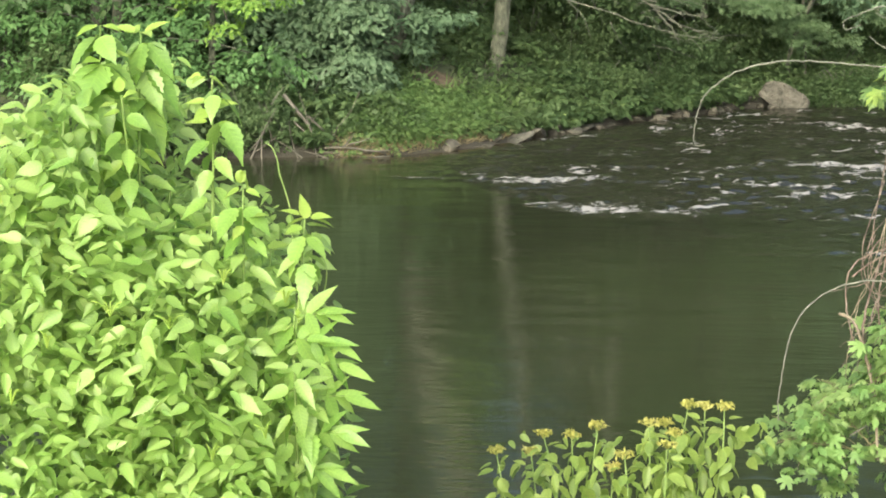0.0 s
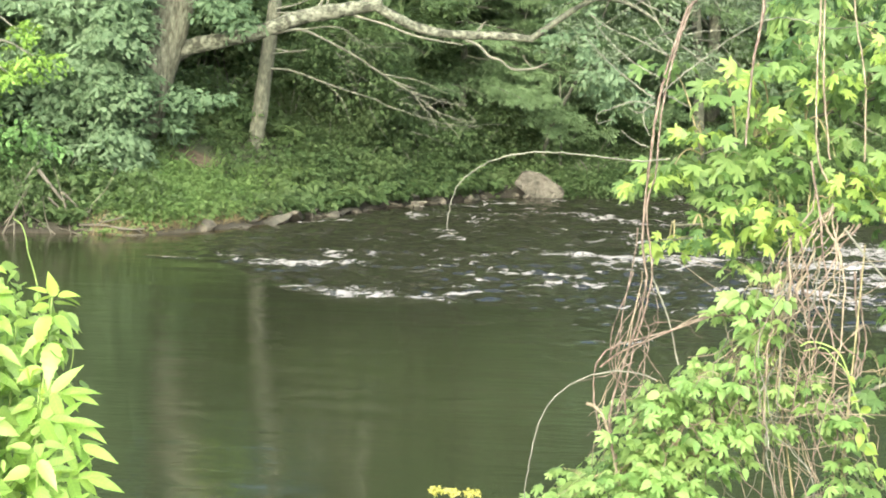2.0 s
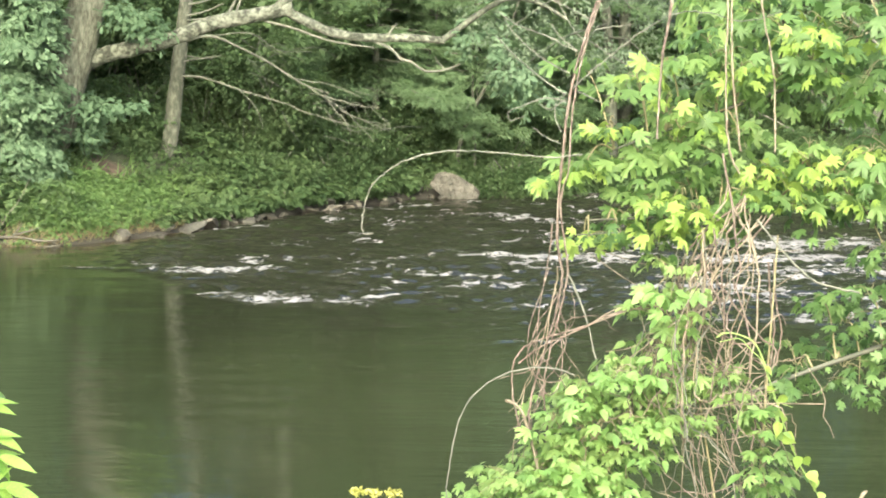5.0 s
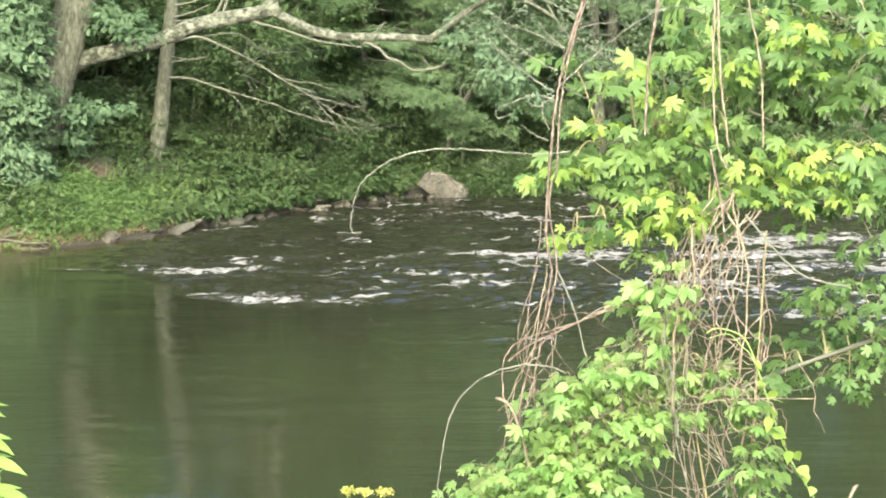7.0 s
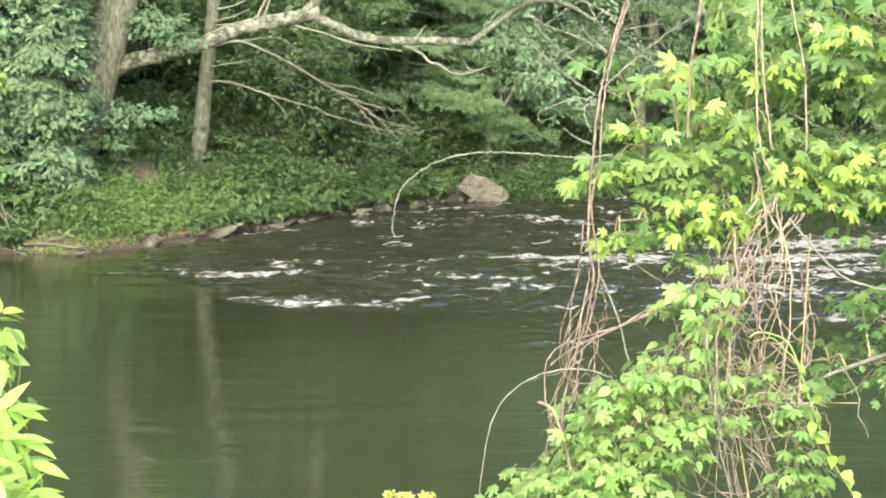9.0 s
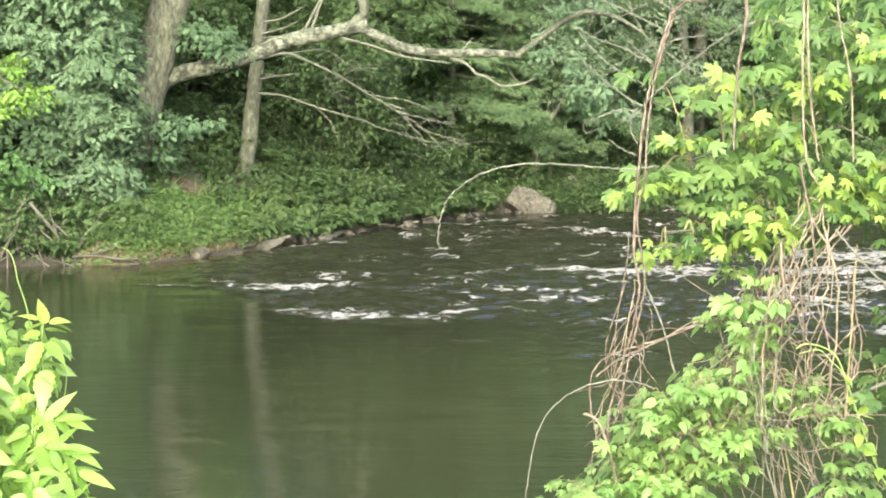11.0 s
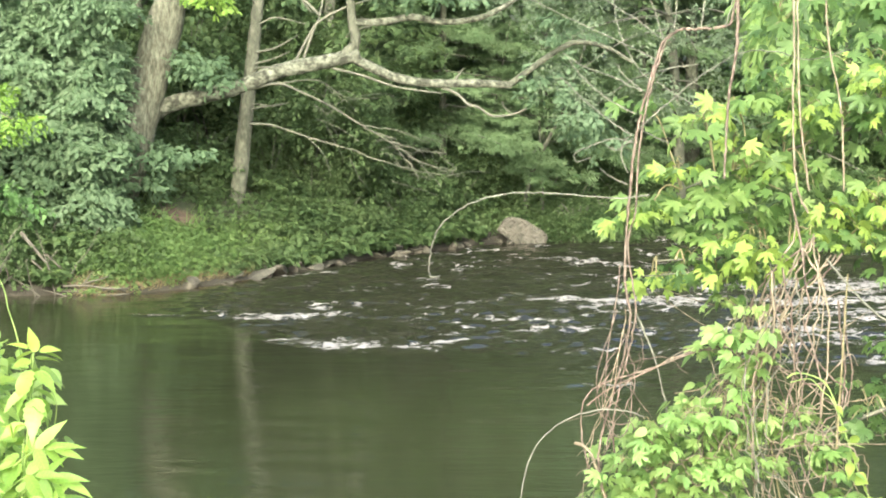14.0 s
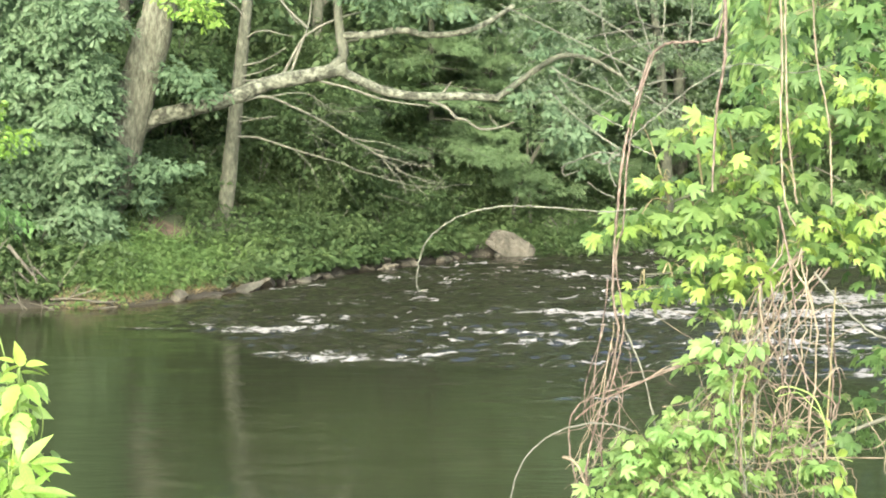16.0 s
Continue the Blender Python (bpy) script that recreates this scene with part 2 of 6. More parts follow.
def water_mat():
    """Peaty dark water: gloss over a dark body; foam where the mesh says that the water breaks."""
    m, ns, ls, p = nodes_of("dark river water")
    body = ramp(ns, [(0.3, (0.0168, 0.0208, 0.0095)), (0.7, (0.024, 0.031, 0.0132))])
    ls.new(noise_tex(ns, ls, 0.12, 3).outputs["Fac"], body.inputs[0])
    at = ns.new("ShaderNodeAttribute")
    at.attribute_name = "foam"
    fn = noise_tex(ns, ls, 12.0, 8, (0.75, 0.7, 1.0), 0.76)
    ad = ns.new("ShaderNodeMath")
    ad.operation = "ADD"
    ls.new(at.outputs["Fac"], ad.inputs[0])
    gain = ns.new("ShaderNodeMath")
    gain.operation = "MULTIPLY_ADD"
    gain.inputs[1].default_value, gain.inputs[2].default_value = 3.4, -1.4
    ls.new(fn.outputs["Fac"], gain.inputs[0])
    soft_edge = ns.new("ShaderNodeMath")
    soft_edge.operation = "MULTIPLY"
    open_water = ramp(ns, [(0.0, (0, 0, 0)), (0.3, (1, 1, 1))])
    ls.new(at.outputs["Fac"], open_water.inputs[0])
    ls.new(gain.outputs[0], soft_edge.inputs[0])
    ls.new(open_water.outputs[0], soft_edge.inputs[1])
    ls.new(soft_edge.outputs[0], ad.inputs[1])
    fr = ramp(ns, [(0.0, (0, 0, 0)), (0.36, (0, 0, 0)), (0.55, (0.18, 0.18, 0.18)), (0.75, (0.4, 0.4, 0.4)), (1.0, (0.78, 0.78, 0.78))])
    sc = ns.new("ShaderNodeMath")
    sc.operation = "MULTIPLY"
    sc.inputs[1].default_value = 0.82
    ls.new(ad.outputs[0], sc.inputs[0])
    ls.new(sc.outputs[0], fr.inputs[0])
    mx = ns.new("ShaderNodeMix")
    mx.data_type = "RGBA"
    ls.new(fr.outputs[0], mx.inputs["Factor"])
    shoal = ns.new("ShaderNodeAttribute")
    shoal.attribute_name = "shoal"
    sand = ns.new("ShaderNodeMix")
    sand.data_type = "RGBA"
    ls.new(shoal.outputs["Fac"], sand.inputs["Factor"])
    ls.new(body.outputs[0], sand.inputs["A"])
    sand.inputs["B"].default_value = (0.042, 0.031, 0.015, 1)
    rough_water = ns.new("ShaderNodeAttribute")
    rough_water.attribute_name = "rough_water"
    # darker, greyer body colour stands in for weak foliage reflections on rough water
    riffle_body = ns.new("ShaderNodeMix")
    riffle_body.data_type = "RGBA"
    ls.new(rough_water.outputs["Fac"], riffle_body.inputs["Factor"])
    ls.new(sand.outputs["Result"], riffle_body.inputs["A"])
    riffle_body.inputs["B"].default_value = (0.0135, 0.0132, 0.0098, 1)
    ls.new(riffle_body.outputs["Result"], mx.inputs["A"])
    mx.inputs["B"].default_value = (0.34, 0.335, 0.315, 1)
    ls.new(mx.outputs["Result"], p.inputs["Base Color"])
    rr = ns.new("ShaderNodeMapRange")
    rr.inputs["To Min"].default_value, rr.inputs["To Max"].default_value = 0.07, 0.8
    ls.new(fr.outputs[0], rr.inputs["Value"])
    ls.new(rr.outputs[0], p.inputs["Roughness"])
    p.inputs["IOR"].default_value = 1.33
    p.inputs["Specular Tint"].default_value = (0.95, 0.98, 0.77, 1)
    w1 = noise_tex(ns, ls, 0.8, 4, (0.5, 1.6, 1))
    w2 = noise_tex(ns, ls, 5.0, 3, (0.5, 1.4, 1))
    b1 = ns.new("ShaderNodeBump")
    b1.inputs["Strength"].default_value, b1.inputs["Distance"].default_value = 0.36, 0.05
    ls.new(w1.outputs["Fac"], b1.inputs["Height"])
    b2 = ns.new("ShaderNodeBump")
    b2.inputs["Strength"].default_value, b2.inputs["Distance"].default_value = 0.3, 0.012
    ls.new(w2.outputs["Fac"], b2.inputs["Height"])
    ls.new(b1.outputs[0], b2.inputs["Normal"])
    ls.new(b2.outputs[0], p.inputs["Normal"])
    return m


M_GROUND, M_WATER = ground_mat(), water_mat()

# ---- geometry helpers ----
rng = np.random.default_rng(7)


def unit(a):
    a = np.asarray(a, float)
    return a / np.maximum(np.linalg.norm(a, axis=-1, keepdims=True), 1e-9)


def mesh_from(name, pieces, material, smooth=True):
    """pieces: pairs of a vertex array and a face array of three or four columns."""
    vs, loops, totals, uvs, base = [], [], [], [], 0
    for v, f, *uv in pieces:
        f = np.asarray(f, np.int64)
        uvs.append(uv[0] if uv else np.zeros((len(v), 3)))
        vs.append(np.asarray(v, np.float32))
        loops.append((f + base).ravel())
        totals.append(np.full(len(f), f.shape[1]))
        base += len(v)
    v, lp, tt = np.concatenate(vs), np.concatenate(loops), np.concatenate(totals)
    me = bpy.data.meshes.new(name)
    me.vertices.add(len(v))
    me.vertices.foreach_set("co", v.ravel())
    me.loops.add(len(lp))
    me.loops.foreach_set("vertex_index", lp.astype(np.int32))
    me.polygons.add(len(tt))
    me.polygons.foreach_set("loop_start", np.concatenate([[0], np.cumsum(tt)[:-1]]).astype(np.int32))
    me.polygons.foreach_set("loop_total", tt.astype(np.int32))
    me.polygons.foreach_set("use_smooth", np.full(len(tt), smooth))
    me.update(calc_edges=True)
    me.validate()
    if any(len(p) > 2 for p in pieces):
        me.attributes.new("blade", "FLOAT_VECTOR", "POINT").data.foreach_set("vector", np.concatenate(uvs).astype(np.float32).ravel())
    me.materials.append(material)
    return me


def thing(name, base, label, category, group="", kind=""):
    ob = new(name)
    ob.location = base
    ob.empty_display_size = 0.1
    return tagged(ob, label, category, group, kind)


def hang(ob, parent):
    """Parents ob, whose mesh is in world metres, under a thing or part."""
    ob.parent = parent
    top = parent.parent or parent
    if parent.parent is None:
        ob.matrix_parent_inverse = Matrix.Translation(-Vector(top.location))
    return ob


def part(name, pieces, material, parent, label="", kind="", smooth=True):
    ob = hang(new(name, mesh_from(name, pieces, material, smooth)), parent)
    return tagged(ob, label, "", "", kind)


def smooth_line(pts, step=4):
    p = np.asarray(pts, float)
    if len(p) < 3:
        return np.array([p[0] + (p[-1] - p[0]) * i / step for i in range(step + 1)])
    e = np.vstack([2 * p[0] - p[1], p, 2 * p[-1] - p[-2]])
    out = []
    for i in range(1, len(e) - 2):
        a, b, c, d = e[i - 1], e[i], e[i + 1], e[i + 2]
        for k in range(step):
            t = k / step
            out.append(0.5 * (2 * b + (c - a) * t + (2 * a - 5 * b + 4 * c - d) * t * t + (3 * b - a - 3 * c + d) * t ** 3))
    out.append(p[-1])
    return np.array(out)


def tube(pts, r0, r1, sides=7, step=4, knots=0.0, wander=0.0):
    """A tapered, slightly knotty stem along a smooth line through pts."""
    c = smooth_line(pts, step)
    n = len(c)
    if wander:
        c[1:-1] += rng.normal(0, wander, (n - 2, 3))
    tan = unit(np.gradient(c, axis=0))
    ref = np.array([0.31, 0.17, 0.93]) if abs(tan[0][2]) < 0.9 else np.array([1.0, 0.1, 0.0])
    u = unit(np.cross(tan, ref))
    w = np.cross(tan, u)
    rad = np.linspace(r0, r1, n) * (1 + knots * rng.normal(0, 1, n))
    ang = np.arange(sides) * 2 * np.pi / sides
    wob = 1 + knots * rng.normal(0, 0.6, (n, sides))
    ring = c[:, None] + (rad[:, None] * wob)[..., None] * (np.cos(ang)[None, :, None] * u[:, None] + np.sin(ang)[None, :, None] * w[:, None])
    v = np.vstack([ring.reshape(-1, 3), c[:1], c[-1:]])
    i, j = np.meshgrid(np.arange(n - 1), np.arange(sides), indexing="ij")
    a, b = (i * sides + j).ravel(), (i * sides + (j + 1) % sides).ravel()
    quads = np.stack([a, b, b + sides, a + sides], 1)
    k = np.arange(sides)
    s0, s1 = np.full(sides, n * sides), np.full(sides, n * sides + 1)
    caps = np.vstack([np.stack([(k + 1) % sides, k, s0], 1), np.stack([k + (n - 1) * sides, (k + 1) % sides + (n - 1) * sides, s1], 1)])
    return [(v, quads), (v, caps)]


def blade(width, rows=5, fold=0.12, droop=0.25, belly=0.4, teeth=0.0, bare=0.0):
    """A leaf along +Y, one long, folded at the midrib and drooping to its tip."""
    v, f = [], []
    for i in range(rows + 1):
        t = i / rows
        e = 0.62 * (1 - belly) / belly
        w = width * 0.5 * max(0.02, t ** 0.62 * (1 - t) ** e / (belly ** 0.62 * (1 - belly) ** e))
        w *= 1 + (teeth if i % 2 else -teeth)
        z = -droop * t * t
        y = bare + (1 - bare) * t
        v += [(-w, y - 0.02 * (i % 2), z), (0, y, z - fold * w * 2), (w, y - 0.02 * (i % 2), z)]
    for i in range(rows):
        a = i * 3
        f += [(a, a + 1, a + 4, a + 3), (a + 1, a + 2, a + 5, a + 4)]
    return np.array(v), np.array(f)


def maple_leaf(curl=0.12):
    half = [(0.0, 1.0), (0.07, 0.82), (0.17, 0.80), (0.12, 0.64), (0.11, 0.50), (0.30, 0.64), (0.36, 0.74), (0.43, 0.62), (0.60, 0.62),
            (0.47, 0.45), (0.44, 0.36), (0.30, 0.27), (0.45, 0.20), (0.55, 0.06), (0.34, 0.07), (0.18, -0.02), (0.04, -0.07)]
    ring = half + [(-x, y) for x, y in reversed(half) if x > 0]
    v = [(0, 0.25, 0.0)]
    for x, y in ring:
        r2 = x * x + (y - 0.25) ** 2
        v.append((x, y, -curl * r2 * 1.6 + 0.07 * abs(x)))
    n = len(ring)
    return np.array(v), np.array([(0, 1 + (i + 1) % n, 1 + i) for i in range(n)])


def oak_leaf():
    half = [(0.02, 0.0), (0.16, 0.25), (0.1, 0.36), (0.27, 0.55), (0.15, 0.66), (0.22, 0.86)]
    ring = half + [(0, 1.0)] + [(-x, y) for x, y in reversed(half)]
    v = [(x, y, 0.25 * abs(x) - 0.2 * y * y) for x, y in ring]
    n = len(half)
    f = [(i, i + 1, 2 * n - 1 - i, 2 * n - i) for i in range(n - 1)]
    return np.array(v), np.array([q for q in f] + [(n - 1, n, n + 1, n + 1)][:0]), np.array([(n - 1, n, n + 1)])


def place_leaves(shape, p, tip, nor, size):
    """Joins copies of a leaf shape: base points, tip directions, normals and lengths."""
    v0, f0 = shape
    y = unit(tip)
    z = unit(nor - (nor * y).sum(1, keepdims=True) * y)
    x = np.cross(y, z)
    s = np.asarray(size)[:, None, None]
    v = p[:, None] + s * (v0[None, :, :1] * x[:, None] + v0[None, :, 1:2] * y[:, None] + v0[None, :, 2:] * z[:, None])
    f = f0[None] + (np.arange(len(p)) * len(v0))[:, None, None]
    if len(v0) < 10:
        return v.reshape(-1, 3), f.reshape(-1, f0.shape[1])
    return v.reshape(-1, 3), f.reshape(-1, f0.shape[1]), np.tile(v0, (len(p), 1))


LEAF_FAR = (np.array([(0, 0, 0), (-0.3, 0.42, 0.07), (0, 0.5, -0.03), (0.3, 0.42, 0.07), (0, 1.0, -0.12)]), np.array([(0, 2, 1), (0, 3, 2), (1, 2, 4), (2, 3, 4)]))
LEAF_OAK = (oak_leaf()[0], np.vstack([np.array([(q[0], q[1], q[2]) for q in oak_leaf()[1]] + [(q[0], q[2], q[3]) for q in oak_leaf()[1]]), oak_leaf()[2]]))
NEEDLE = (np.array([(0, 0, 0), (-0.075, 0.55, 0.03), (0, 1.0, -0.15), (0.075, 0.55, 0.03)]), np.array([(0, 3, 2, 1)]))


def in_ellipsoid(c, rx, rz, n, ry=None, shell=0.35):
    d = unit(rng.normal(size=(n, 3)))
    r = rng.uniform(shell, 1, n) ** 0.6
    return np.asarray(c) + d * r[:, None] * np.array([rx, ry or rx, rz]), d


def sprays(centres, out, count, reach, size, flat=0.75, sag=0.35):
    """Leaves on short flat twigs: returns base points, tips, normals, lengths."""
    s = len(centres)
    out = unit(out * np.array([1, 1, 0.35]) + rng.normal(0, 0.25, (s, 3)) - np.array([0, 0, sag * 0.5]))
    side = unit(np.cross(out, np.array([0, 0, 1.0]) + rng.normal(0, 0.25, (s, 3))))
    up = np.cross(side, out)
    t = rng.uniform(-0.3, 1, (s, count, 1))
    lat = rng.choice([-1.0, 1.0], (s, count, 1)) * rng.uniform(0.05, 1, (s, count, 1)) * (1.05 - np.abs(t)) * 0.75
    p = centres[:, None] + reach * (out[:, None] * t + side[:, None] * lat - np.array([0, 0, 1.0]) * sag * t * t * 0.6) + rng.normal(0, reach * 0.08, (s, count, 3))
    tip = out[:, None] * 0.6 + side[:, None] * np.sign(lat) * 0.7 + rng.normal(0, 0.35, (s, count, 3)) - np.array([0, 0, 0.25])
    nor = up[:, None] * flat + rng.normal(0, 0.38, (s, count, 3)) + np.array([0, -0.25, 0.25])
    ln = size * rng.uniform(0.6, 1.25, (s, count))
    return p.reshape(-1, 3), tip.reshape(-1, 3), nor.reshape(-1, 3), ln.ravel()


def crown_of(clumps, count, reach, size, shape, flat=0.75, sag=0.35, ry=None):
    pieces = []
    for x, y, z, rx, rz, n in clumps:
        c, d = in_ellipsoid((x, y, z), rx, rz, n, ry)
        pieces.append(place_leaves(shape, *sprays(c, d, count, reach, size, flat, sag)))
    return pieces


# ---- the land ----
SHORE_X = [-300, -40, -13, -10.3, -7.3, -5.7, -4.4, -3, -0.6, 2.9, 9.4, 40, 300]
SHORE_Y = [36, 38, 39.6, 41.0, 41.8, 43.8, 46.3, 48.8, 52.1, 53.2, 53.4, 57, 70]


def fbm(x, y, octaves=4, seed=0):
    x, y = np.broadcast_arrays(np.asarray(x, float), np.asarray(y, float))
    z, amp = np.zeros(x.shape), 1.0
    for o in range(octaves):
        xi, yi = np.floor(x).astype(np.int64), np.floor(y).astype(np.int64)
        fx, fy = x - xi, y - yi
        fx, fy = fx * fx * (3 - 2 * fx), fy * fy * (3 - 2 * fy)

        def h(i, j):
            k = (i * 374761393 + j * 668265263 + (seed + o) * 974711) & 0xFFFFFFFF
            k = ((k ^ (k >> 13)) * 1274126177) & 0xFFFFFFFF
            return ((k ^ (k >> 16)) & 0xFFFF) / 32767.5 - 1
        z += amp * ((h(xi, yi) * (1 - fx) + h(xi + 1, yi) * fx) * (1 - fy) + (h(xi, yi + 1) * (1 - fx) + h(xi + 1, yi + 1) * fx) * fy)
        x, y, amp = x * 2.03, y * 2.03, amp * 0.5
    return z


def shore(x):
    return np.interp(x, SHORE_X, SHORE_Y) + 0.25 * fbm(np.asarray(x) * 0.9, 3.7, 2, 5)


def land(x, y):
    d = y - shore(x)
    n = fbm(np.asarray(x) * 0.35, np.asarray(y) * 0.35, 4, 1)
    far = 0.1 + 0.27 * np.minimum(d, 11) + 0.05 * np.clip(d - 11, 0, 60) + 0.16 * n * np.clip(d, 0, 1.5)
    near = 0.3 * np.minimum(12.5 - y, 11.0) + 0.06 * n
    bed = np.maximum(-1.3, 0.45 * np.maximum(d, 12.5 - y)) + 0.05 * n
    spit = 0.05 - 0.1 * ((np.asarray(x) + 5.7) / 1.0) ** 2 - 0.09 * np.clip(-d / 0.7, 0, 30) ** 2 + 0.02 * n
    return np.where(d > 0, np.maximum(far, 0.03), np.where(y < 12.5, near, np.maximum(bed, spit)))


def grid_mesh(name, xs, ys, zfun, material):
    x, y = np.meshgrid(xs, ys)
    v = np.stack([x, y, zfun(x, y)], -1).reshape(-1, 3)
    n, m = len(xs), len(ys)
    i, j = np.meshgrid(np.arange(m - 1), np.arange(n - 1), indexing="ij")
    a = (i * n + j).ravel()
    return mesh_from(name, [(v, np.stack([a, a + 1, a + n + 1, a + n], 1))], material)


gx = np.concatenate([np.linspace(-1500, -40, 14), np.arange(-36, 36.1, 0.45), np.linspace(40, 1500, 14)])
gy = np.concatenate([np.linspace(-800, -12, 12), np.arange(-8, 72.1, 0.45), np.linspace(80, 1800, 16)])
tagged(new("ground", grid_mesh("ground", gx, gy, land, M_GROUND)), "river banks of soil, litter and moss", "ground", "", "structure")

# breaking water: from, to, half width, strength, how solid its core is
BREAKS = [((-4.699, 37.913), (-3.087, 38.371), 0.2, 1.0, 0.8), ((-4.455, 39.730), (-2.960, 40.317), 0.16, 0.6, 0.0), ((-3.291, 38.294), (-0.142, 40.574), 0.22, 0.45, 0.0),
          ((-3.644, 35.180), (-1.408, 34.292), 0.26, 1.0, 0.2), ((-2.609, 34.292), (-0.389, 35.311), 0.15, 0.85, 0.0), ((-6.645, 38.604), (-5.994, 38.448), 0.12, 0.55, 0.1),
          ((0.285, 40.747), (2.311, 40.063), 0.25, 1.0, 0.8), ((0.710, 43.139), (1.965, 43.532), 0.22, 0.8, 0.3), ((-0.0828, 36.814), (1.958, 36.253), 0.2, 0.72, 0.15),
          ]
BREAKS += [((-1.116, 47.648), (0.611, 48.126), 0.25, 0.6, 0.0), ((0.456, 48.126), (1.433, 47.530), 0.28, 0.9, 0.5), ((0.700, 34.107), (1.296, 34.292), 0.12, 0.65, 0.0),
          ((2.280, 40.402), (4.658, 40.922), 0.32, 0.9, 0.55), ((4.619, 40.574), (8.671, 40.574), 0.45, 1.0, 0.7), ((3.171, 42.945), (9.131, 42.753), 0.9, 0.95, 0.4),
          ((4.880, 38.604), (8.356, 39.079), 0.45, 0.85, 0.2), ((2.881, 36.461), (5.044, 36.957), 0.22, 0.6, 0.0), ((4.873, 32.641), (7.070, 32.981), 0.3, 0.8, 0.4),
          ((3.890, 32.981), (4.594, 32.697), 0.15, 0.6, 0.1), ((0.510, 30.835), (1.561, 30.986), 0.12, 0.6, 0.0), ((0.576, 32.362), (1.235, 32.641), 0.08, 0.6, 0.0), ((1.828, 33.803), (2.612, 34.107), 0.1, 0.65, 0.0)]


def riffle(x, y):
    """How rough the water runs: the shallow bar under the far bank."""
    line = np.interp(x, [-12, -7, -5.2, -3.5, 0, 4, 8, 20], [42, 39.6, 37.3, 34.4, 33.4, 32.4, 30.5, 27.0])
    full = np.clip((y - line) / 1.2, 0, 1)
    lull = np.clip((y - line + 6.0) / 6.0, 0, 1) * np.clip((x + 3.0) / 4.0, 0, 1)
    shelter = np.clip((shore(x) - y - 0.1) / 1.2, 0.15, 1)
    return np.maximum(full * np.clip((x + 7.2) / 1.8, 0, 1), 0.3 * lull) * shelter


def riffle_tone(x, y):
    """The riffle's weaker reflection put into the body colour: it fades slowly into the calm pool."""
    line = np.interp(x, [-12, -7, -5.2, -3.5, 0, 4, 8, 20], [42, 39.6, 37.3, 34.4, 33.4, 32.4, 30.5, 27.0])
    fade = np.clip((y - line + 7.5 + 1.5 * fbm(x * 0.25, y * 0.2, 2, 19)) / 9.0, 0, 1)
    return 0.8 * fade * fade * (3 - 2 * fade) * np.clip((x + 9.0) / 5.0, 0, 1)


def crest(x, y):
    """Where the water breaks, and how white its core is there."""
    f, core = np.zeros(np.shape(x)), np.zeros(np.shape(x))
    wx = x + 0.3 * fbm(x * 0.8, y * 0.8, 2, 14)
    wy = y + 0.24 * fbm(x * 0.7, y * 0.5, 3, 12) + 0.1 * fbm(x * 3.0, y * 1.5, 2, 13)
    for (ax, ay), (bx, by), w, s, solid in BREAKS:
        ln = math.hypot(bx - ax, by - ay)
        ux, uy = (bx - ax) / ln, (by - ay) / ln
        u = (wx - ax) * ux + (wy - ay) * uy
        v = ((wy - ay) * ux - (wx - ax) * uy) / (1.5 * w)
        past = np.maximum(np.maximum(-u, u - ln), 0) / 0.22
        end = s * np.exp(-past * past)
        e = end * np.exp(-v * v)
        lip = np.clip(0.75 + 0.8 * fbm(u * 3.0 + ax, ay, 4, 15), 0, 1.2) * np.exp(-(v * 3.2) ** 2)
        lip = np.maximum(lip, np.clip(0.25 + 1.0 * fbm(u * 2.8 + ay, ax, 4, 16), 0, 1.0) * np.exp(-((v - 0.85) * 3.6) ** 2))
        f = np.maximum(f, e)
        core = np.maximum(core, np.maximum(solid * e * e, 0.7 * end * lip))
    return f, core


def threads(x, y, seed):
    """Thin broken strings of foam on the backs of the small waves."""
    w = y + 0.25 * fbm(x * 0.9, y * 0.9, 2, seed)
    a = 1 - 4.8 * np.abs(fbm(x * 1.0, w * 1.8, 3, seed + 3))
    b = 1 - 4.2 * np.abs(fbm(x * 2.6, w * 3.2, 3, seed + 7))
    return np.clip(np.maximum(a, 0.9 * b), 0, 1) * np.clip(0.46 + 1.0 * fbm(x * 1.1, y * 1.1, 3, seed + 11), 0, 1.2)


def water_height(x, y):
    r = riffle(x, y)
    chop = 0.5 - np.abs(fbm(x * 1.5, y * 2.0, 2, 23))
    small = fbm(x * 2.6, y * 3.2, 2, 27)
    fine = fbm(x * 5.5, y * 6.5, 2, 29)
    wave = 0.045 * chop + 0.03 * small + 0.016 * fine
    return r * wave + 0.045 * crest(x, y)[0] * (0.7 + 0.6 * fbm(x * 3.0, y * 3.0, 2, 39)) + 0.005 * fbm(x * 0.5, y * 1.1, 3, 25)


def foam_glints(x, y):
    """Short bright scraps of foam, and sky glints painted as foam, scattered over the chop."""
    a = 1 - 4.6 * np.abs(fbm(x * 1.35, y * 2.4, 3, 74))
    return np.clip(a, 0, 1) * np.clip(0.5 + 1.0 * fbm(x * 1.7, y * 1.9, 3, 85), 0, 1.1)


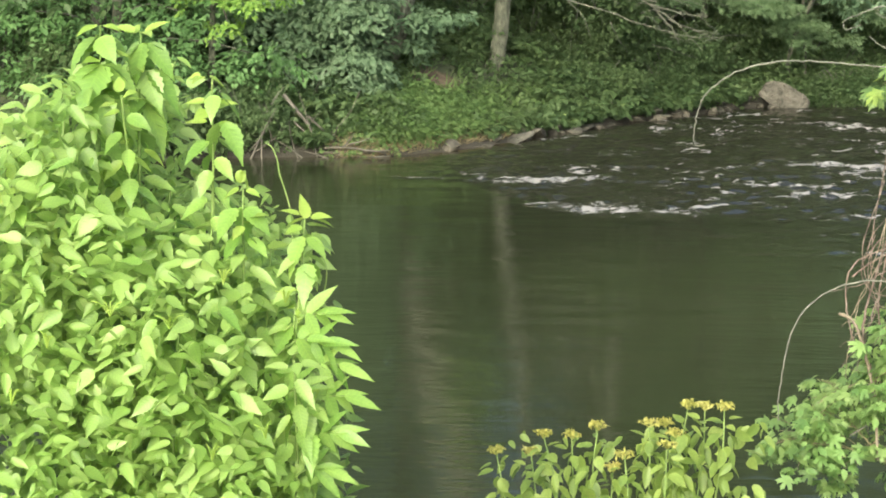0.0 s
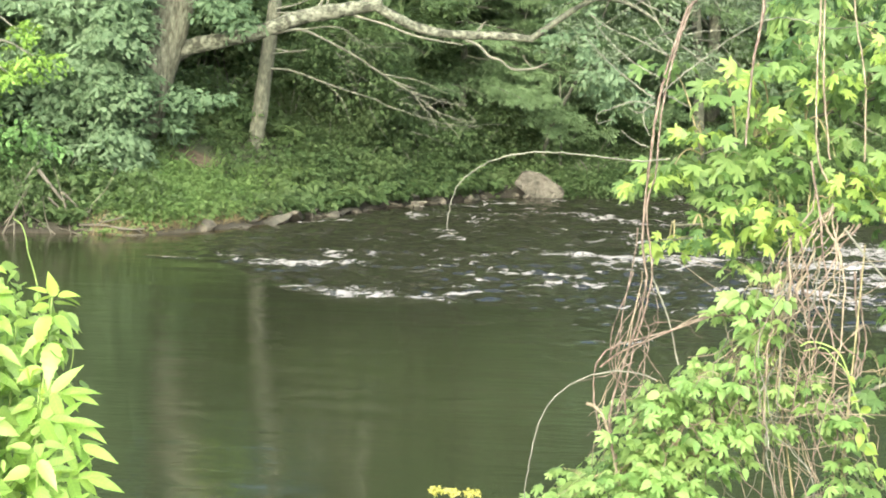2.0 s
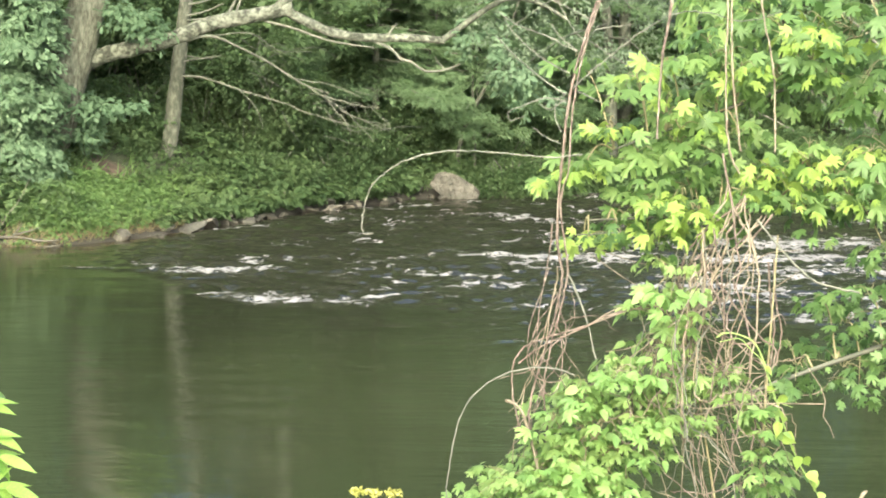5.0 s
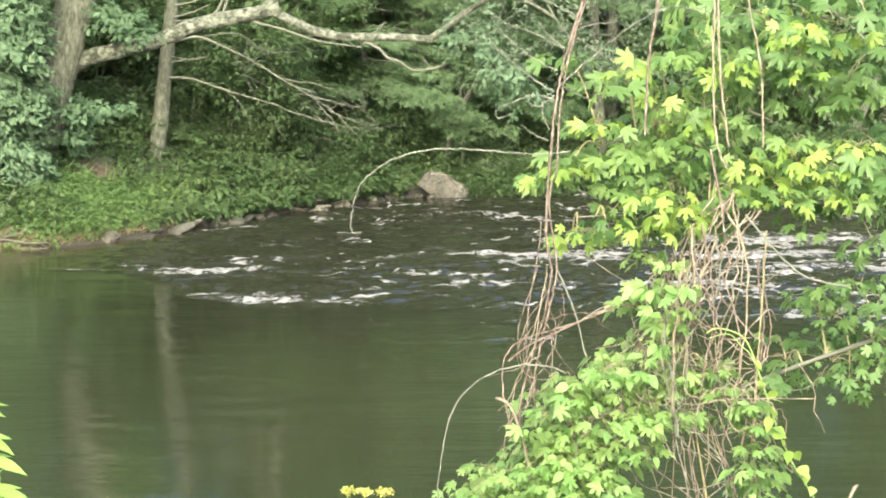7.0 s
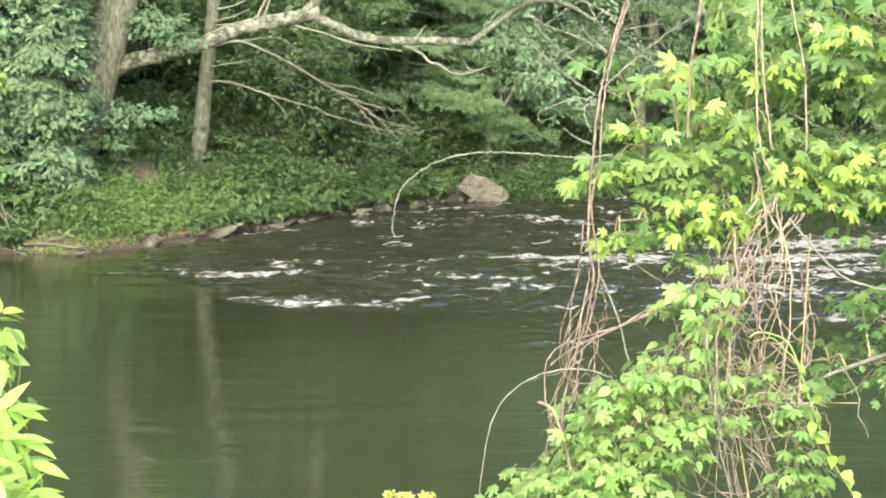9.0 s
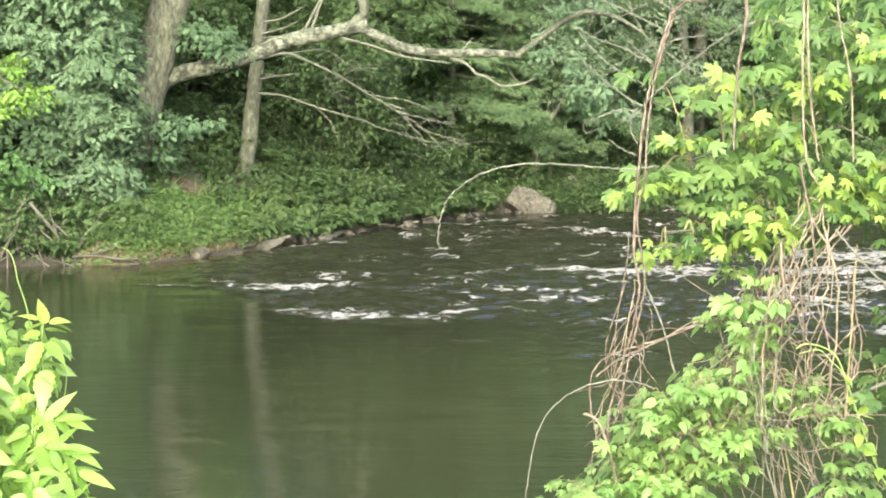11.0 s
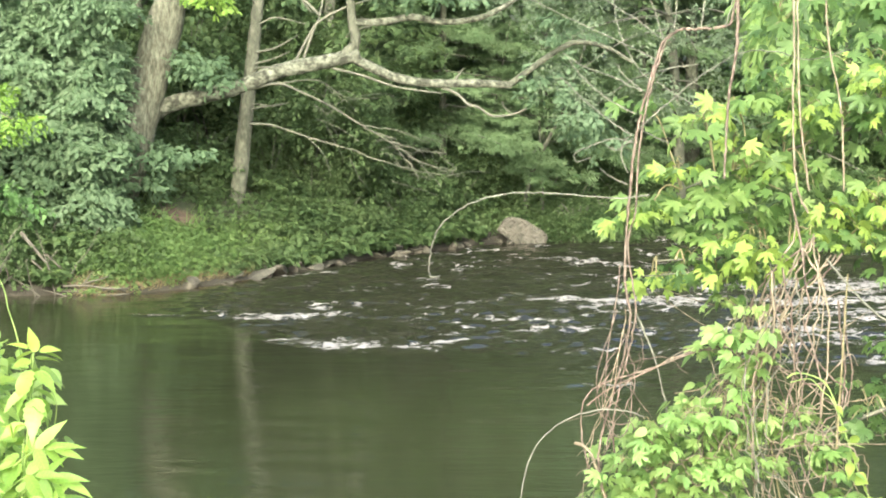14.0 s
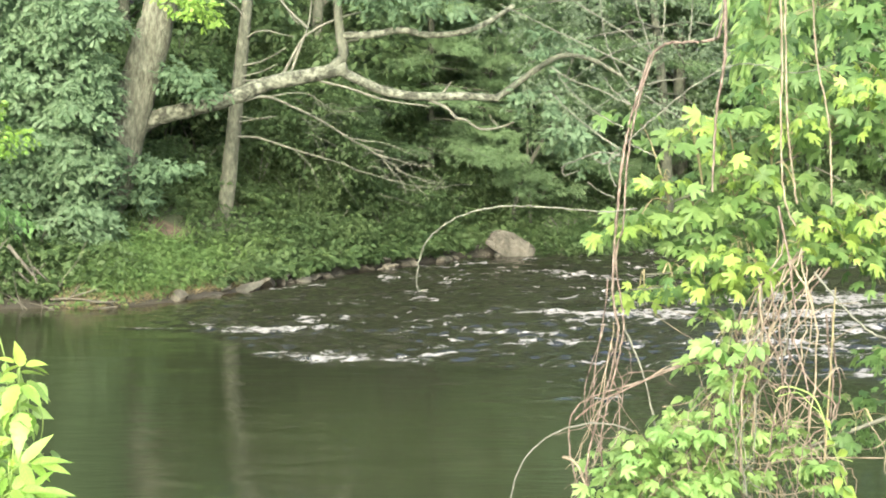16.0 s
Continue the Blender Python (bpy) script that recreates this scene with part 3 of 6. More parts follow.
def water_foam(x, y):
    r = riffle(x, y)
    f, core = crest(x, y)
    band = np.clip(0.66 + 0.6 * fbm(x * 0.4, y * 0.6, 2, 33) + 0.3 * np.clip(x / 6.0, -0.8, 1), 0, 1.1)
    broken = np.clip(0.75 + 0.8 * fbm(x * 4.5, y * 3.6, 3, 35), 0, 1.25)
    return np.clip(core * (0.35 + 0.75 * broken) + 0.9 * f * threads(x, y, 51) + 0.95 * r * band * foam_glints(x, y), 0, 0.75)


def water_shoal(x, y):
    """Shallow water over the sandy spit, through which the bed shows brown."""
    return np.clip(1.0 + land(x, y) / 0.34, 0, 1) ** 1.5 * np.clip((y - 20) / 5, 0, 1)


wx = np.concatenate([np.linspace(-300, -24, 10), np.arange(-22, -9, 0.5), np.arange(-9, 11.01, 0.05), np.arange(11.4, 24, 0.5), np.linspace(26, 300, 10)])
wy = np.concatenate([np.arange(9, 27.9, 0.35), np.arange(28, 54.6, 0.06), np.arange(55, 75, 2.0)])
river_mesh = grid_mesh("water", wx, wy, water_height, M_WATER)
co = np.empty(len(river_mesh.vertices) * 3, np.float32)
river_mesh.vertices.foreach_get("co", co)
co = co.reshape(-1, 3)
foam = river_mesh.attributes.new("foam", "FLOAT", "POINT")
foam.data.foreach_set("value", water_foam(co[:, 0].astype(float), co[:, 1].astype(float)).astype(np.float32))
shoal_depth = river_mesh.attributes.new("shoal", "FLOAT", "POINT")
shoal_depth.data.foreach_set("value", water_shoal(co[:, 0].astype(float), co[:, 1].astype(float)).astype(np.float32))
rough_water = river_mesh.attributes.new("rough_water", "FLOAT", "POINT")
rough_water.data.foreach_set("value", riffle_tone(co[:, 0].astype(float), co[:, 1].astype(float)).astype(np.float32))
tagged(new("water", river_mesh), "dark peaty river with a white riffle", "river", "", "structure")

# ---- far bank: trees ----
def at_ground(x, y, sink=0.1):
    return (x, y, float(land(np.array(x), np.array(y))) - sink)


def oak():
    b = at_ground(-8.75, 45.4)
    t = thing("oak_tree", b, "large leaning oak with lichen-grey limb over the river", "tree")
    up = [(-8.14, 45.400, 1.834), (-7.73, 45.400, 3.071), (-7.26, 45.400, 4.522), (-6.90, 45.400, 5.742)]
    trunk = [b] + [(x, y, z) for x, y, z in up] + [(up[-1][0] + 0.6, 45.6, 8.2), (up[-1][0] + 0.9, 45.9, 11.5), (up[-1][0] + 1.0, 46, 15)]
    tr = part("trunk", tube(trunk, 0.56, 0.18, 16, 7, 0.03), M_BARK, t, "furrowed grey-brown bark")
    limb = part("limb", tube([(-7.75, 45.450, 2.98), (-7.131, 45.500, 3.347), (-6.369, 45.300, 3.544), (-5.514, 45.200, 3.769), (-4.841, 45.200, 4.035), (-3.947, 45.200, 4.213), (-3.221, 45.200, 4.368)], 0.175, 0.135, 12, 6, 0.05), M_LICHEN, t, "thick mottled limb with pale lichen")
    part("bough", tube([(-3.500, 45.200, 4.346), (-3.297, 45.200, 4.612), (-3.360, 45.200, 5.021), (-3.421, 45.200, 5.738), (-3.478, 45.200, 6.726), (-3.355, 45.200, 8.144)], 0.12, 0.06, 10, 5, 0.04), M_GREYBARK, limb)
    part("bough", tube([(-3.388, 45.200, 4.324), (-3.055, 45.200, 4.146), (-2.499, 45.200, 3.902), (-1.830, 45.200, 3.791), (-0.938, 45.200, 3.791), (-0.212, 45.200, 3.747)], 0.11, 0.075, 10, 5, 0.05), M_LICHEN, limb)
    part("bough", tube([(-0.268, 45.200, 3.747), (0.0669, 45.200, 3.991), (0.624, 45.200, 4.390), (1.069, 45.200, 4.590), (1.627, 45.200, 4.501), (2.185, 45.200, 4.191)], 0.07, 0.035, 8, 5, 0.05), M_GREYBARK, limb)
    part("bough", tube([(-3.383, 45.200, 4.988), (-2.715, 45.200, 5.010), (-2.158, 45.200, 5.098), (-1.602, 45.200, 4.999), (-0.935, 45.200, 5.054), (-0.434, 45.200, 5.253), (0.0667, 45.200, 5.573)], 0.08, 0.045, 8, 5, 0.06), M_LICHEN, limb)
    part("twig", tube([(-1.607, 45.200, 3.724), (-1.273, 45.200, 3.569), (-1.073, 45.200, 3.368), (-0.883, 45.200, 3.324), (-0.604, 45.200, 3.145), (-0.212, 45.200, 3.168), (0.123, 45.200, 3.301)], 0.035, 0.018, 6, 4, 0.08), M_TWIG, limb)
    part("twig", tube([(-1.328, 45.200, 3.858), (-1.160, 45.200, 4.080)], 0.03, 0.01, 6, 4), M_TWIG, limb)
    part("twig", tube([(-0.212, 45.200, 3.168), (-0.358, 45.200, 3.324), (-0.402, 45.200, 3.435)], 0.015, 0.008, 5, 3), M_TWIG, limb)
    part("twig", tube([(-3.781, 45.200, 4.102), (-3.169, 45.200, 3.947), (-2.501, 45.200, 3.724), (-1.608, 45.200, 3.591)], 0.03, 0.015, 6, 4, 0.06), M_TWIG, limb)
    for line in ([(-4.336, 45.200, 4.280), (-4.164, 45.200, 4.745), (-3.993, 45.200, 5.187), (-3.909, 45.200, 5.738)], [(-4.504, 45.200, 4.213), (-4.277, 45.200, 4.634), (-4.050, 45.200, 4.988), (-3.491, 45.200, 5.297), (-2.934, 45.200, 5.462)], [(-3.993, 45.200, 5.131), (-4.488, 45.200, 5.628), (-4.815, 45.200, 6.178)]):
        part("twig", tube(line, 0.035, 0.015, 6, 4, 0.06), M_TWIG, limb)
    leaves = [(-9.16, 44.00, 4.31, 1.31, 0.98, 150), (-8.62, 44.00, 2.91, 0.9, 0.87, 130), (-9.75, 44.00, 2.47, 1.31, 1.09, 170), (-8.5, 44.00, 1.49, 0.85, 0.65, 110), (-9.24, 44.00, 0.94, 0.87, 0.44, 70), (-8.3, 44.00, 3.88, 0.5, 0.76, 70), (-10.48, 44.00, 3.67, 1.20, 1.31, 140), (-8.3, 44.00, 5.39, 0.8, 0.55, 66), (-9.45, 44.00, 5.71, 1.42, 0.65, 110), (-10.98, 44.00, 5.18, 1.20, 1.09, 110)]
    part("crown", crown_of(leaves, 36, 0.42, 0.14, LEAF_OAK, 0.6, 0.5, 1.0), M_OAKLEAF, t, "blue-green lobed leaves hanging over the bank", "stuff")
    more = [(-6.21, 45.00, 4.19, 0.33, 0.16, 16), (-6.04, 45.00, 3.86, 0.33, 0.16, 14), (-6.59, 45.00, 4.30, 0.25, 0.25, 12), (-7.29, 45.00, 2.42, 0.67, 0.25, 26), (-7.45, 45.00, 2.15, 0.4, 0.35, 16), (-8.0, 45.00, 1.5, 0.4, 0.35, 14), (-6.73, 45.00, 2.47, 0.50, 0.09, 14), (-7.41, 45.00, 1.86, 0.45, 0.18, 12), (-1.81, 45.00, 5.57, 1.00, 0.20, 26), (-2.48, 45.00, 5.84, 0.89, 0.22, 26), (0.51, 45.00, 3.86, 0.56, 0.50, 16), (1.18, 45.00, 3.20, 0.50, 0.50, 18), (0.95, 45.00, 4.86, 0.67, 0.33, 14), (1.63, 45.00, 2.75, 0.45, 0.33, 12)]
    part("foliage", crown_of(more, 16, 0.25, 0.145, LEAF_OAK, 0.6, 0.4, 0.6), M_OAKLEAF, t, "leafy sprigs along the limb", "stuff")
    part("fresh_foliage", crown_of([(-6.05, 44.60, 5.5, 0.42, 0.1, 14), (-6.5, 44.60, 5.75, 0.5, 0.12, 12)], 20, 0.28, 0.13, LEAF_OAK, 0.6, 0.4, 0.4), M_BRIGHT, t, "yellow-green young leaves", "stuff")
    top = [(-10, 45, 9.0, 3.0, 1.4, 46), (-7, 46, 12.0, 3.0, 1.6, 34), (-8.5, 45, 14.5, 3.0, 1.8, 40)]
    part("upper_crown", crown_of(top, 14, 0.7, 0.26, LEAF_FAR, 0.6, 0.4), M_OAKLEAF, t, "", "stuff")


oak()


def slender_tree():
    line = [(-6.054, 47.200, 1.012), (-5.930, 47.200, 1.459), (-5.771, 47.200, 2.769), (-5.600, 47.200, 4.164), (-5.482, 47.200, 5.204), (-5.401, 47.200, 6.009)]
    b = at_ground(line[0][0] - 0.03, 47.2)
    t = thing("slender_tree", b, "slender grey trunk with bare lower branches on the bank", "tree")
    part("trunk", tube([b] + line[1:] + [(line[-1][0] + 0.2, 47.3, 9.5), (line[-1][0] + 0.3, 47.5, 14)], 0.19, 0.08, 10, 5, 0.03), M_GREYBARK, t)
    for ln, r in (([(-5.607, 47.100, 3.644), (-5.048, 47.100, 3.749), (-4.468, 47.100, 3.528), (-3.889, 47.100, 3.238), (-3.426, 47.100, 2.948), (-3.078, 47.100, 2.750), (-2.613, 47.100, 2.599)], 0.035), ([(-5.640, 47.100, 2.925), (-5.175, 47.100, 2.890), (-4.478, 47.100, 2.657), (-4.013, 47.100, 2.517), (-3.606, 47.100, 2.401)], 0.03),
                  ([(-5.660, 47.100, 3.215), (-5.286, 47.100, 3.285), (-4.820, 47.100, 3.354)], 0.02), ([(-5.635, 47.100, 3.354), (-5.170, 47.100, 3.285), (-4.878, 47.100, 3.343)], 0.014),
                  ([(-5.504, 47.100, 4.396), (-5.097, 47.100, 4.489), (-4.629, 47.100, 4.742)], 0.03), ([(-5.530, 47.100, 4.165), (-5.157, 47.100, 4.258), (-4.784, 47.100, 4.419)], 0.026), ([(-5.555, 47.100, 4.073), (-5.043, 47.100, 4.096), (-4.637, 47.100, 4.026)], 0.024)) + (
                  ([(-5.427, 47.100, 4.973), (-5.089, 47.100, 5.111), (-4.453, 47.100, 4.973)], 0.022), ([(-5.401, 47.100, 5.203), (-5.604, 47.100, 5.548), (-6.062, 47.100, 5.892)], 0.025), ([(-4.846, 47.100, 6.006), (-4.563, 47.100, 5.490), (-4.334, 47.100, 5.203)], 0.024),
                  ([(-4.478, 47.100, 2.657), (-4.132, 47.100, 2.307), (-3.961, 47.100, 1.840)], 0.012), ([(-5.048, 47.100, 3.749), (-4.233, 47.100, 3.818), (-3.654, 47.100, 3.470), (-2.956, 47.100, 3.447)], 0.016)):
        part("branch", tube(ln, r, r * 0.4, 6, 4, 0.05), M_TWIG, t)
    for ln in ([(-3.071, 47.000, 2.754), (-2.608, 47.000, 2.452), (-2.144, 47.000, 2.138), (-1.680, 47.000, 1.613)], [(-2.782, 47.000, 2.568), (-2.143, 47.000, 2.371), (-1.561, 47.000, 2.313)], [(-2.608, 47.000, 2.429), (-2.261, 47.000, 2.021), (-2.146, 47.000, 1.730)], [(-3.598, 47.000, 2.406), (-2.843, 47.000, 2.138), (-2.145, 47.000, 1.940), (-1.795, 47.000, 1.905)], [(-3.303, 47.000, 2.894), (-2.606, 47.000, 2.778), (-1.909, 47.000, 2.522)], [(-2.376, 47.000, 2.254), (-1.911, 47.000, 2.056), (-1.352, 47.000, 1.940)]):
        part("twig", tube(ln, 0.014, 0.006, 5, 4, 0.06, 0.01), M_TWIG, t)
    for k in range(34):
        x0 = rng.uniform(-4.4, -1.5)
        z0 = 3.2 - 0.42 * (x0 + 4.2) + rng.normal(0, 0.4)
        ln = rng.uniform(0.4, 1.1)
        e = np.array([ln * rng.uniform(0.3, 1.0), rng.normal(0, 0.2), -ln * rng.uniform(-0.1, 0.9)])
        p0 = np.array([x0, 47.0 + rng.normal(0, 0.25), z0])
        part("twig", tube([p0, p0 + e * 0.5 + [0, 0, rng.normal(0.06, 0.05)], p0 + e], 0.007, 0.003, 4, 3, 0.06, 0.008), M_TWIG, t)
    top = [(-5.8, 48.8, 13, 2.0, 1.6, 40), (-5.6, 49, 15.5, 1.8, 1.6, 40)]
    part("crown", crown_of(top, 14, 0.6, 0.24, LEAF_FAR), M_FOREST, t, "", "stuff")


slender_tree()


def slim_tree(line, r):
    b = at_ground(line[0][0], line[0][1], 0.1)
    t = thing("slim_tree", b, "slim bare grey stem leaning out of the thicket", "tree", "slim stems behind the boulder")
    trunk = part("trunk", tube([b] + line[1:], r, r * 0.5, 7, 5, 0.05), M_GREYBARK, t)
    for k in range(4):
        q = smooth_line([b] + line[1:], 6)[6 + 3 * k]
        part("twig", tube([q, q + [rng.normal(0, 0.25), -0.1, 0.25], q + [rng.normal(0, 0.5), -0.15, 0.4]], 0.012, 0.005, 5, 3), M_TWIG, trunk)


slim_tree([(0.02, 53.4, 0), (0.17, 53.3, 1.34), (0.55, 53.3, 2.2), (0.97, 53.3, 3.0), (1.5, 53.5, 4.6)], 0.06)
slim_tree([(0.45, 53.6, 0), (0.46, 53.5, 1.4), (0.40, 53.5, 2.6), (0.46, 53.6, 4.8)], 0.05)
slim_tree([(-1.1, 54.2, 0), (-1.0, 54.0, 1.6), (-0.62, 54.0, 3.2), (-0.3, 54.1, 5.0)], 0.045)


def forest_tree(height, spread, low, material, seed, label, leaf=0.2, n=330):
    """A woodland tree at the origin with its crown from low to its top."""
    t = thing("forest_tree", (0, 0, 0), label, "tree", "woodland trees behind the far bank")
    lean = rng.normal(0, 0.4, 2)
    part("trunk", tube([(0, 0, -0.3), (lean[0] * 0.3, lean[1] * 0.3, height * 0.4), (lean[0], lean[1], height * 0.97)], 0.2, 0.04, 9, 6, 0.04), M_GREYBARK, t)
    clumps = []
    for i in range(11):
        h = low + (height - low) * (i + 0.5) / 11
        a = rng.uniform(0, 6.28)
        k = spread * (0.55 if i < 9 else 0.3)
        clumps.append((lean[0] * h / height + k * math.cos(a), lean[1] * h / height + k * math.sin(a), h, spread * 0.6, spread * 0.32, n // 11))
        part("branch", tube([(lean[0] * h / height * 0.8, lean[1] * h / height * 0.8, h - 0.8), (clumps[-1][0] * 0.6, clumps[-1][1] * 0.6, h - 0.2), (clumps[-1][0] * 1.3, clumps[-1][1] * 1.3, h)], 0.06, 0.02, 5, 3), M_GREYBARK, t)
    part("crown", crown_of(clumps, 16, 0.55, leaf, LEAF_FAR, 0.6, 0.4), material, t, "", "stuff")
    return t


def pine(height, seed):
    t = thing("pine_tree", (0, 0, 0), "soft-needled pine with layered drooping boughs", "tree", "pines behind the far bank")
    part("trunk", tube([(0, 0, -0.3), (0.05, 0, height * 0.5), (0, 0.05, height)], 0.1, 0.03, 9, 5, 0.03), M_GREYBARK, t)
    pieces = []
    for h in np.arange(1.1, height - 0.4, 0.4):
        for k in range(5):
            a = rng.uniform(0, 6.28)
            ln = (height - h) * 0.24 + 0.9
            tip = np.array([math.cos(a) * ln, math.sin(a) * ln, h - 0.12 * ln])
            if h < 8 and k < 2:
                part("bough", tube([(0, 0, h), tip * [0.5, 0.5, 1] + [0, 0, 0.06 * ln], tip], 0.03, 0.008, 5, 3), M_TWIG, t)
            m = max(6, int(ln * 9))
            f = rng.uniform(0.25, 1.05, m)[:, None]
            c = np.array([0, 0, h]) * (1 - f) + tip * f + rng.normal(0, 0.11, (m, 3)) * np.array([1.6, 1.6, 0.6])
            d = unit(tip * [1, 1, 0] + rng.normal(0, 0.35, (m, 3)))
            pieces.append(place_leaves(NEEDLE, *sprays(c, d, 44, 0.24, 0.15, 0.5, 0.3)))
    part("crown", pieces, M_PINE, t, "", "stuff")
    return t


def bank_tree(base, name, label, line, clumps, material, shape, leaf, reach, count, radius):
    t = thing(name, base, label, "tree")
    part("trunk", tube([base] + line, radius, radius * 0.35, 9, 5, 0.04), M_GREYBARK, t)
    spine = smooth_line([base] + line, 8)
    for x, y, z, rx, rz, n in clumps:
        q = spine[np.argmin(((spine - [x, y, z - 0.5 * rx]) ** 2).sum(1))]
        part("branch", tube([q, ((q[0] + x) / 2, (q[1] + y) / 2, (q[2] + z) / 2 + 0.2), (x, y, z)], 0.035, 0.012, 5, 4, 0.04), M_TWIG, t)
    part("crown", crown_of(clumps, count, reach, leaf, shape, 0.75, 0.35, 0.9), material, t, "", "stuff")
    return t


bank_tree(at_ground(-13.0, 43.4), "bank_maple", "bright green layered maple leaning over the far bank", [(-12.9, 43.2, 2.0), (-12.6, 42.6, 4.5), (-12.2, 42.2, 7.5)],
          [(-14.34, 42.50, 2.66, 1.16, 0.42, 42), (-13.01, 42.50, 2.11, 1.16, 0.37, 38), (-11.43, 42.50, 2.65, 1.05, 0.32, 34), (-11.67, 42.50, 1.68, 0.95, 0.30, 30), (-13.71, 42.50, 1.35, 1.05, 0.32, 30), (-14.83, 42.50, 1.68, 0.63, 0.42, 22), (-10.57, 42.50, 1.25, 0.74, 0.26, 18), (-11.36, 42.50, 0.82, 0.63, 0.23, 14), (-9.79, 42.50, 1.79, 0.53, 0.26, 16), (-14.41, 42.50, 0.69, 0.95, 0.26, 20)], M_FARMAPLE, LEAF_FAR, 0.14, 0.5, 26, 0.17)
bank_tree(at_ground(-11.0, 43.0), "young_bank_tree", "young tree with yellow-green leaves at the far bank", [(-10.9, 42.8, 2.0), (-10.6, 42.0, 3.6), (-10.2, 41.8, 5.6)],
          [(-9.90, 41.90, 2.89, 0.47, 0.12, 14), (-10.34, 41.90, 2.42, 0.25, 0.06, 6), (-9.40, 41.90, 3.21, 0.42, 0.12, 10), (-10.82, 41.90, 2.95, 0.37, 0.15, 9), (-11.46, 41.90, 3.53, 0.83, 0.31, 22), (-9.75, 41.90, 3.7, 0.3, 0.1, 7)], M_BRIGHT, LEAF_FAR, 0.12, 0.32, 24, 0.09)
bank_tree(at_ground(3.8, 55.0), "grey_leaved_tree", "tree with pale grey-green leaves drooping over the water", [(3.7, 54.8, 3.0), (3.4, 54.0, 5.5), (3.0, 53.5, 8.0)],
          [(2.25, 51.50, 5.04, 1.40, 0.57, 22), (3.89, 51.50, 4.40, 1.15, 0.77, 22), (1.23, 51.50, 3.91, 0.89, 0.57, 14), (1.49, 51.50, 3.02, 0.77, 0.45, 10), (2.89, 51.50, 3.39, 1.15, 0.57, 16), (0.47, 51.50, 4.41, 0.51, 0.51, 10), (4.41, 51.50, 3.14, 0.77, 0.77, 12), (1.99, 51.50, 6.05, 2.04, 0.64, 34), (-0.04, 51.50, 5.55, 1.28, 0.28, 16), (5.03, 51.50, 5.03, 1.02, 0.89, 18)], M_GREYLEAF, LEAF_FAR, 0.105, 0.46, 44, 0.16)
bank_tree(at_ground(9.5, 55.0), "leaning_bank_tree", "leaning pale-barked tree among dark woodland foliage", [(9.9, 54.5, 1.5), (10.6, 54.2, 3.4), (11.5, 54, 7)],
          [(6.74, 55.00, 3.65, 1.91, 1.09, 60), (8.79, 55.00, 2.84, 1.64, 0.95, 50), (10.54, 55.00, 3.65, 1.64, 1.23, 50), (7.66, 55.00, 5.27, 2.18, 0.95, 60), (6.07, 55.00, 2.30, 1.23, 0.55, 30), (10.32, 55.00, 1.34, 1.09, 0.55, 24)], M_FOREST, LEAF_FAR, 0.15, 0.5, 22, 0.14)


protos = [forest_tree(12, 3.0, 1.5, M_FOREST, 1, "dense green woodland tree"), forest_tree(14, 3.4, 3.0, M_FOREST, 2, "tall shaded woodland tree"),
          forest_tree(9, 2.6, 0.8, M_UNDER, 3, "low-branched leafy woodland tree")]
spots = []
for row, (y0, step) in enumerate(((57, 4.2), (63, 4.6), (70, 5.0), (79, 5.5))):
    for i, x in enumerate(np.arange(-26 - row * 2, 30 + row * 4, step)):
        spots.append((x + rng.uniform(-1.3, 1.3), y0 + rng.uniform(-1.5, 1.5) + (0 if x > -4 else -5), rng.uniform(0, 360), rng.uniform(0.85, 1.15)))
for x, y in ((-13.5, 43.5), (-16.5, 42), (-20, 43), (-24, 42), (-12, 47.5), (-17, 47), (14, 57), (11, 56.5), (9.0, 58.5), (6.4, 60.0), (11.8, 60.5), (-10.6, 50.0), (-14.6, 49.0), (-9.0, 53.0), (-3.0, 61.0), (10.2, 57.2), (12.6, 58.0), (8.0, 57.0), (13.8, 61.0), (10.0, 63.5)):
    spots.append((x, y, rng.uniform(0, 360), rng.uniform(0.8, 1.0)))
for i, (x, y, a, s) in enumerate(spots):
    src = protos[i % 3]
    m = pose(*at_ground(x, y, 0.2), 0, 0, a)
    if i < 3:
        src.matrix_basis = m
    else:
        copy_thing(src, m)
pine_a = pine(12, 4)
pine_a.matrix_basis = pose(*at_ground(-1.9, 53.8), 0, 0, 20)
for x, y, a in ((0.6, 55.6, 120), (-3.9, 54.4, 200), (3.0, 57.5, 300), (-0.6, 58.0, 75), (-2.9, 57.0, 250)):
    copy_thing(pine_a, pose(*at_ground(x, y), 0, 0, a))

# ---- far bank: undergrowth, grass, stones ----
def shrub(n, size, material, leaf, label, height=1.0):
    t = thing("bank_shrub", (0, 0, 0), label, "shrub", "shrubs on the far bank")
    for k in range(5):
        a = rng.uniform(0, 6.28)
        part("stem", tube([(0, 0, -0.1), (0.3 * size * math.cos(a), 0.3 * size * math.sin(a), 0.5 * size * height), (0.7 * size * math.cos(a), 0.7 * size * math.sin(a), size * height)], 0.018, 0.006, 5, 3), M_TWIG, t)
    clumps = [(rng.normal(0, 0.4) * size, rng.normal(0, 0.4) * size, size * height * rng.uniform(0.3, 0.95), 0.5 * size, 0.28 * size, n // 7) for _ in range(7)]
    part("foliage", crown_of(clumps, 14, 0.3, leaf, LEAF_FAR, 0.6, 0.4), material, t, "", "stuff")
    return t


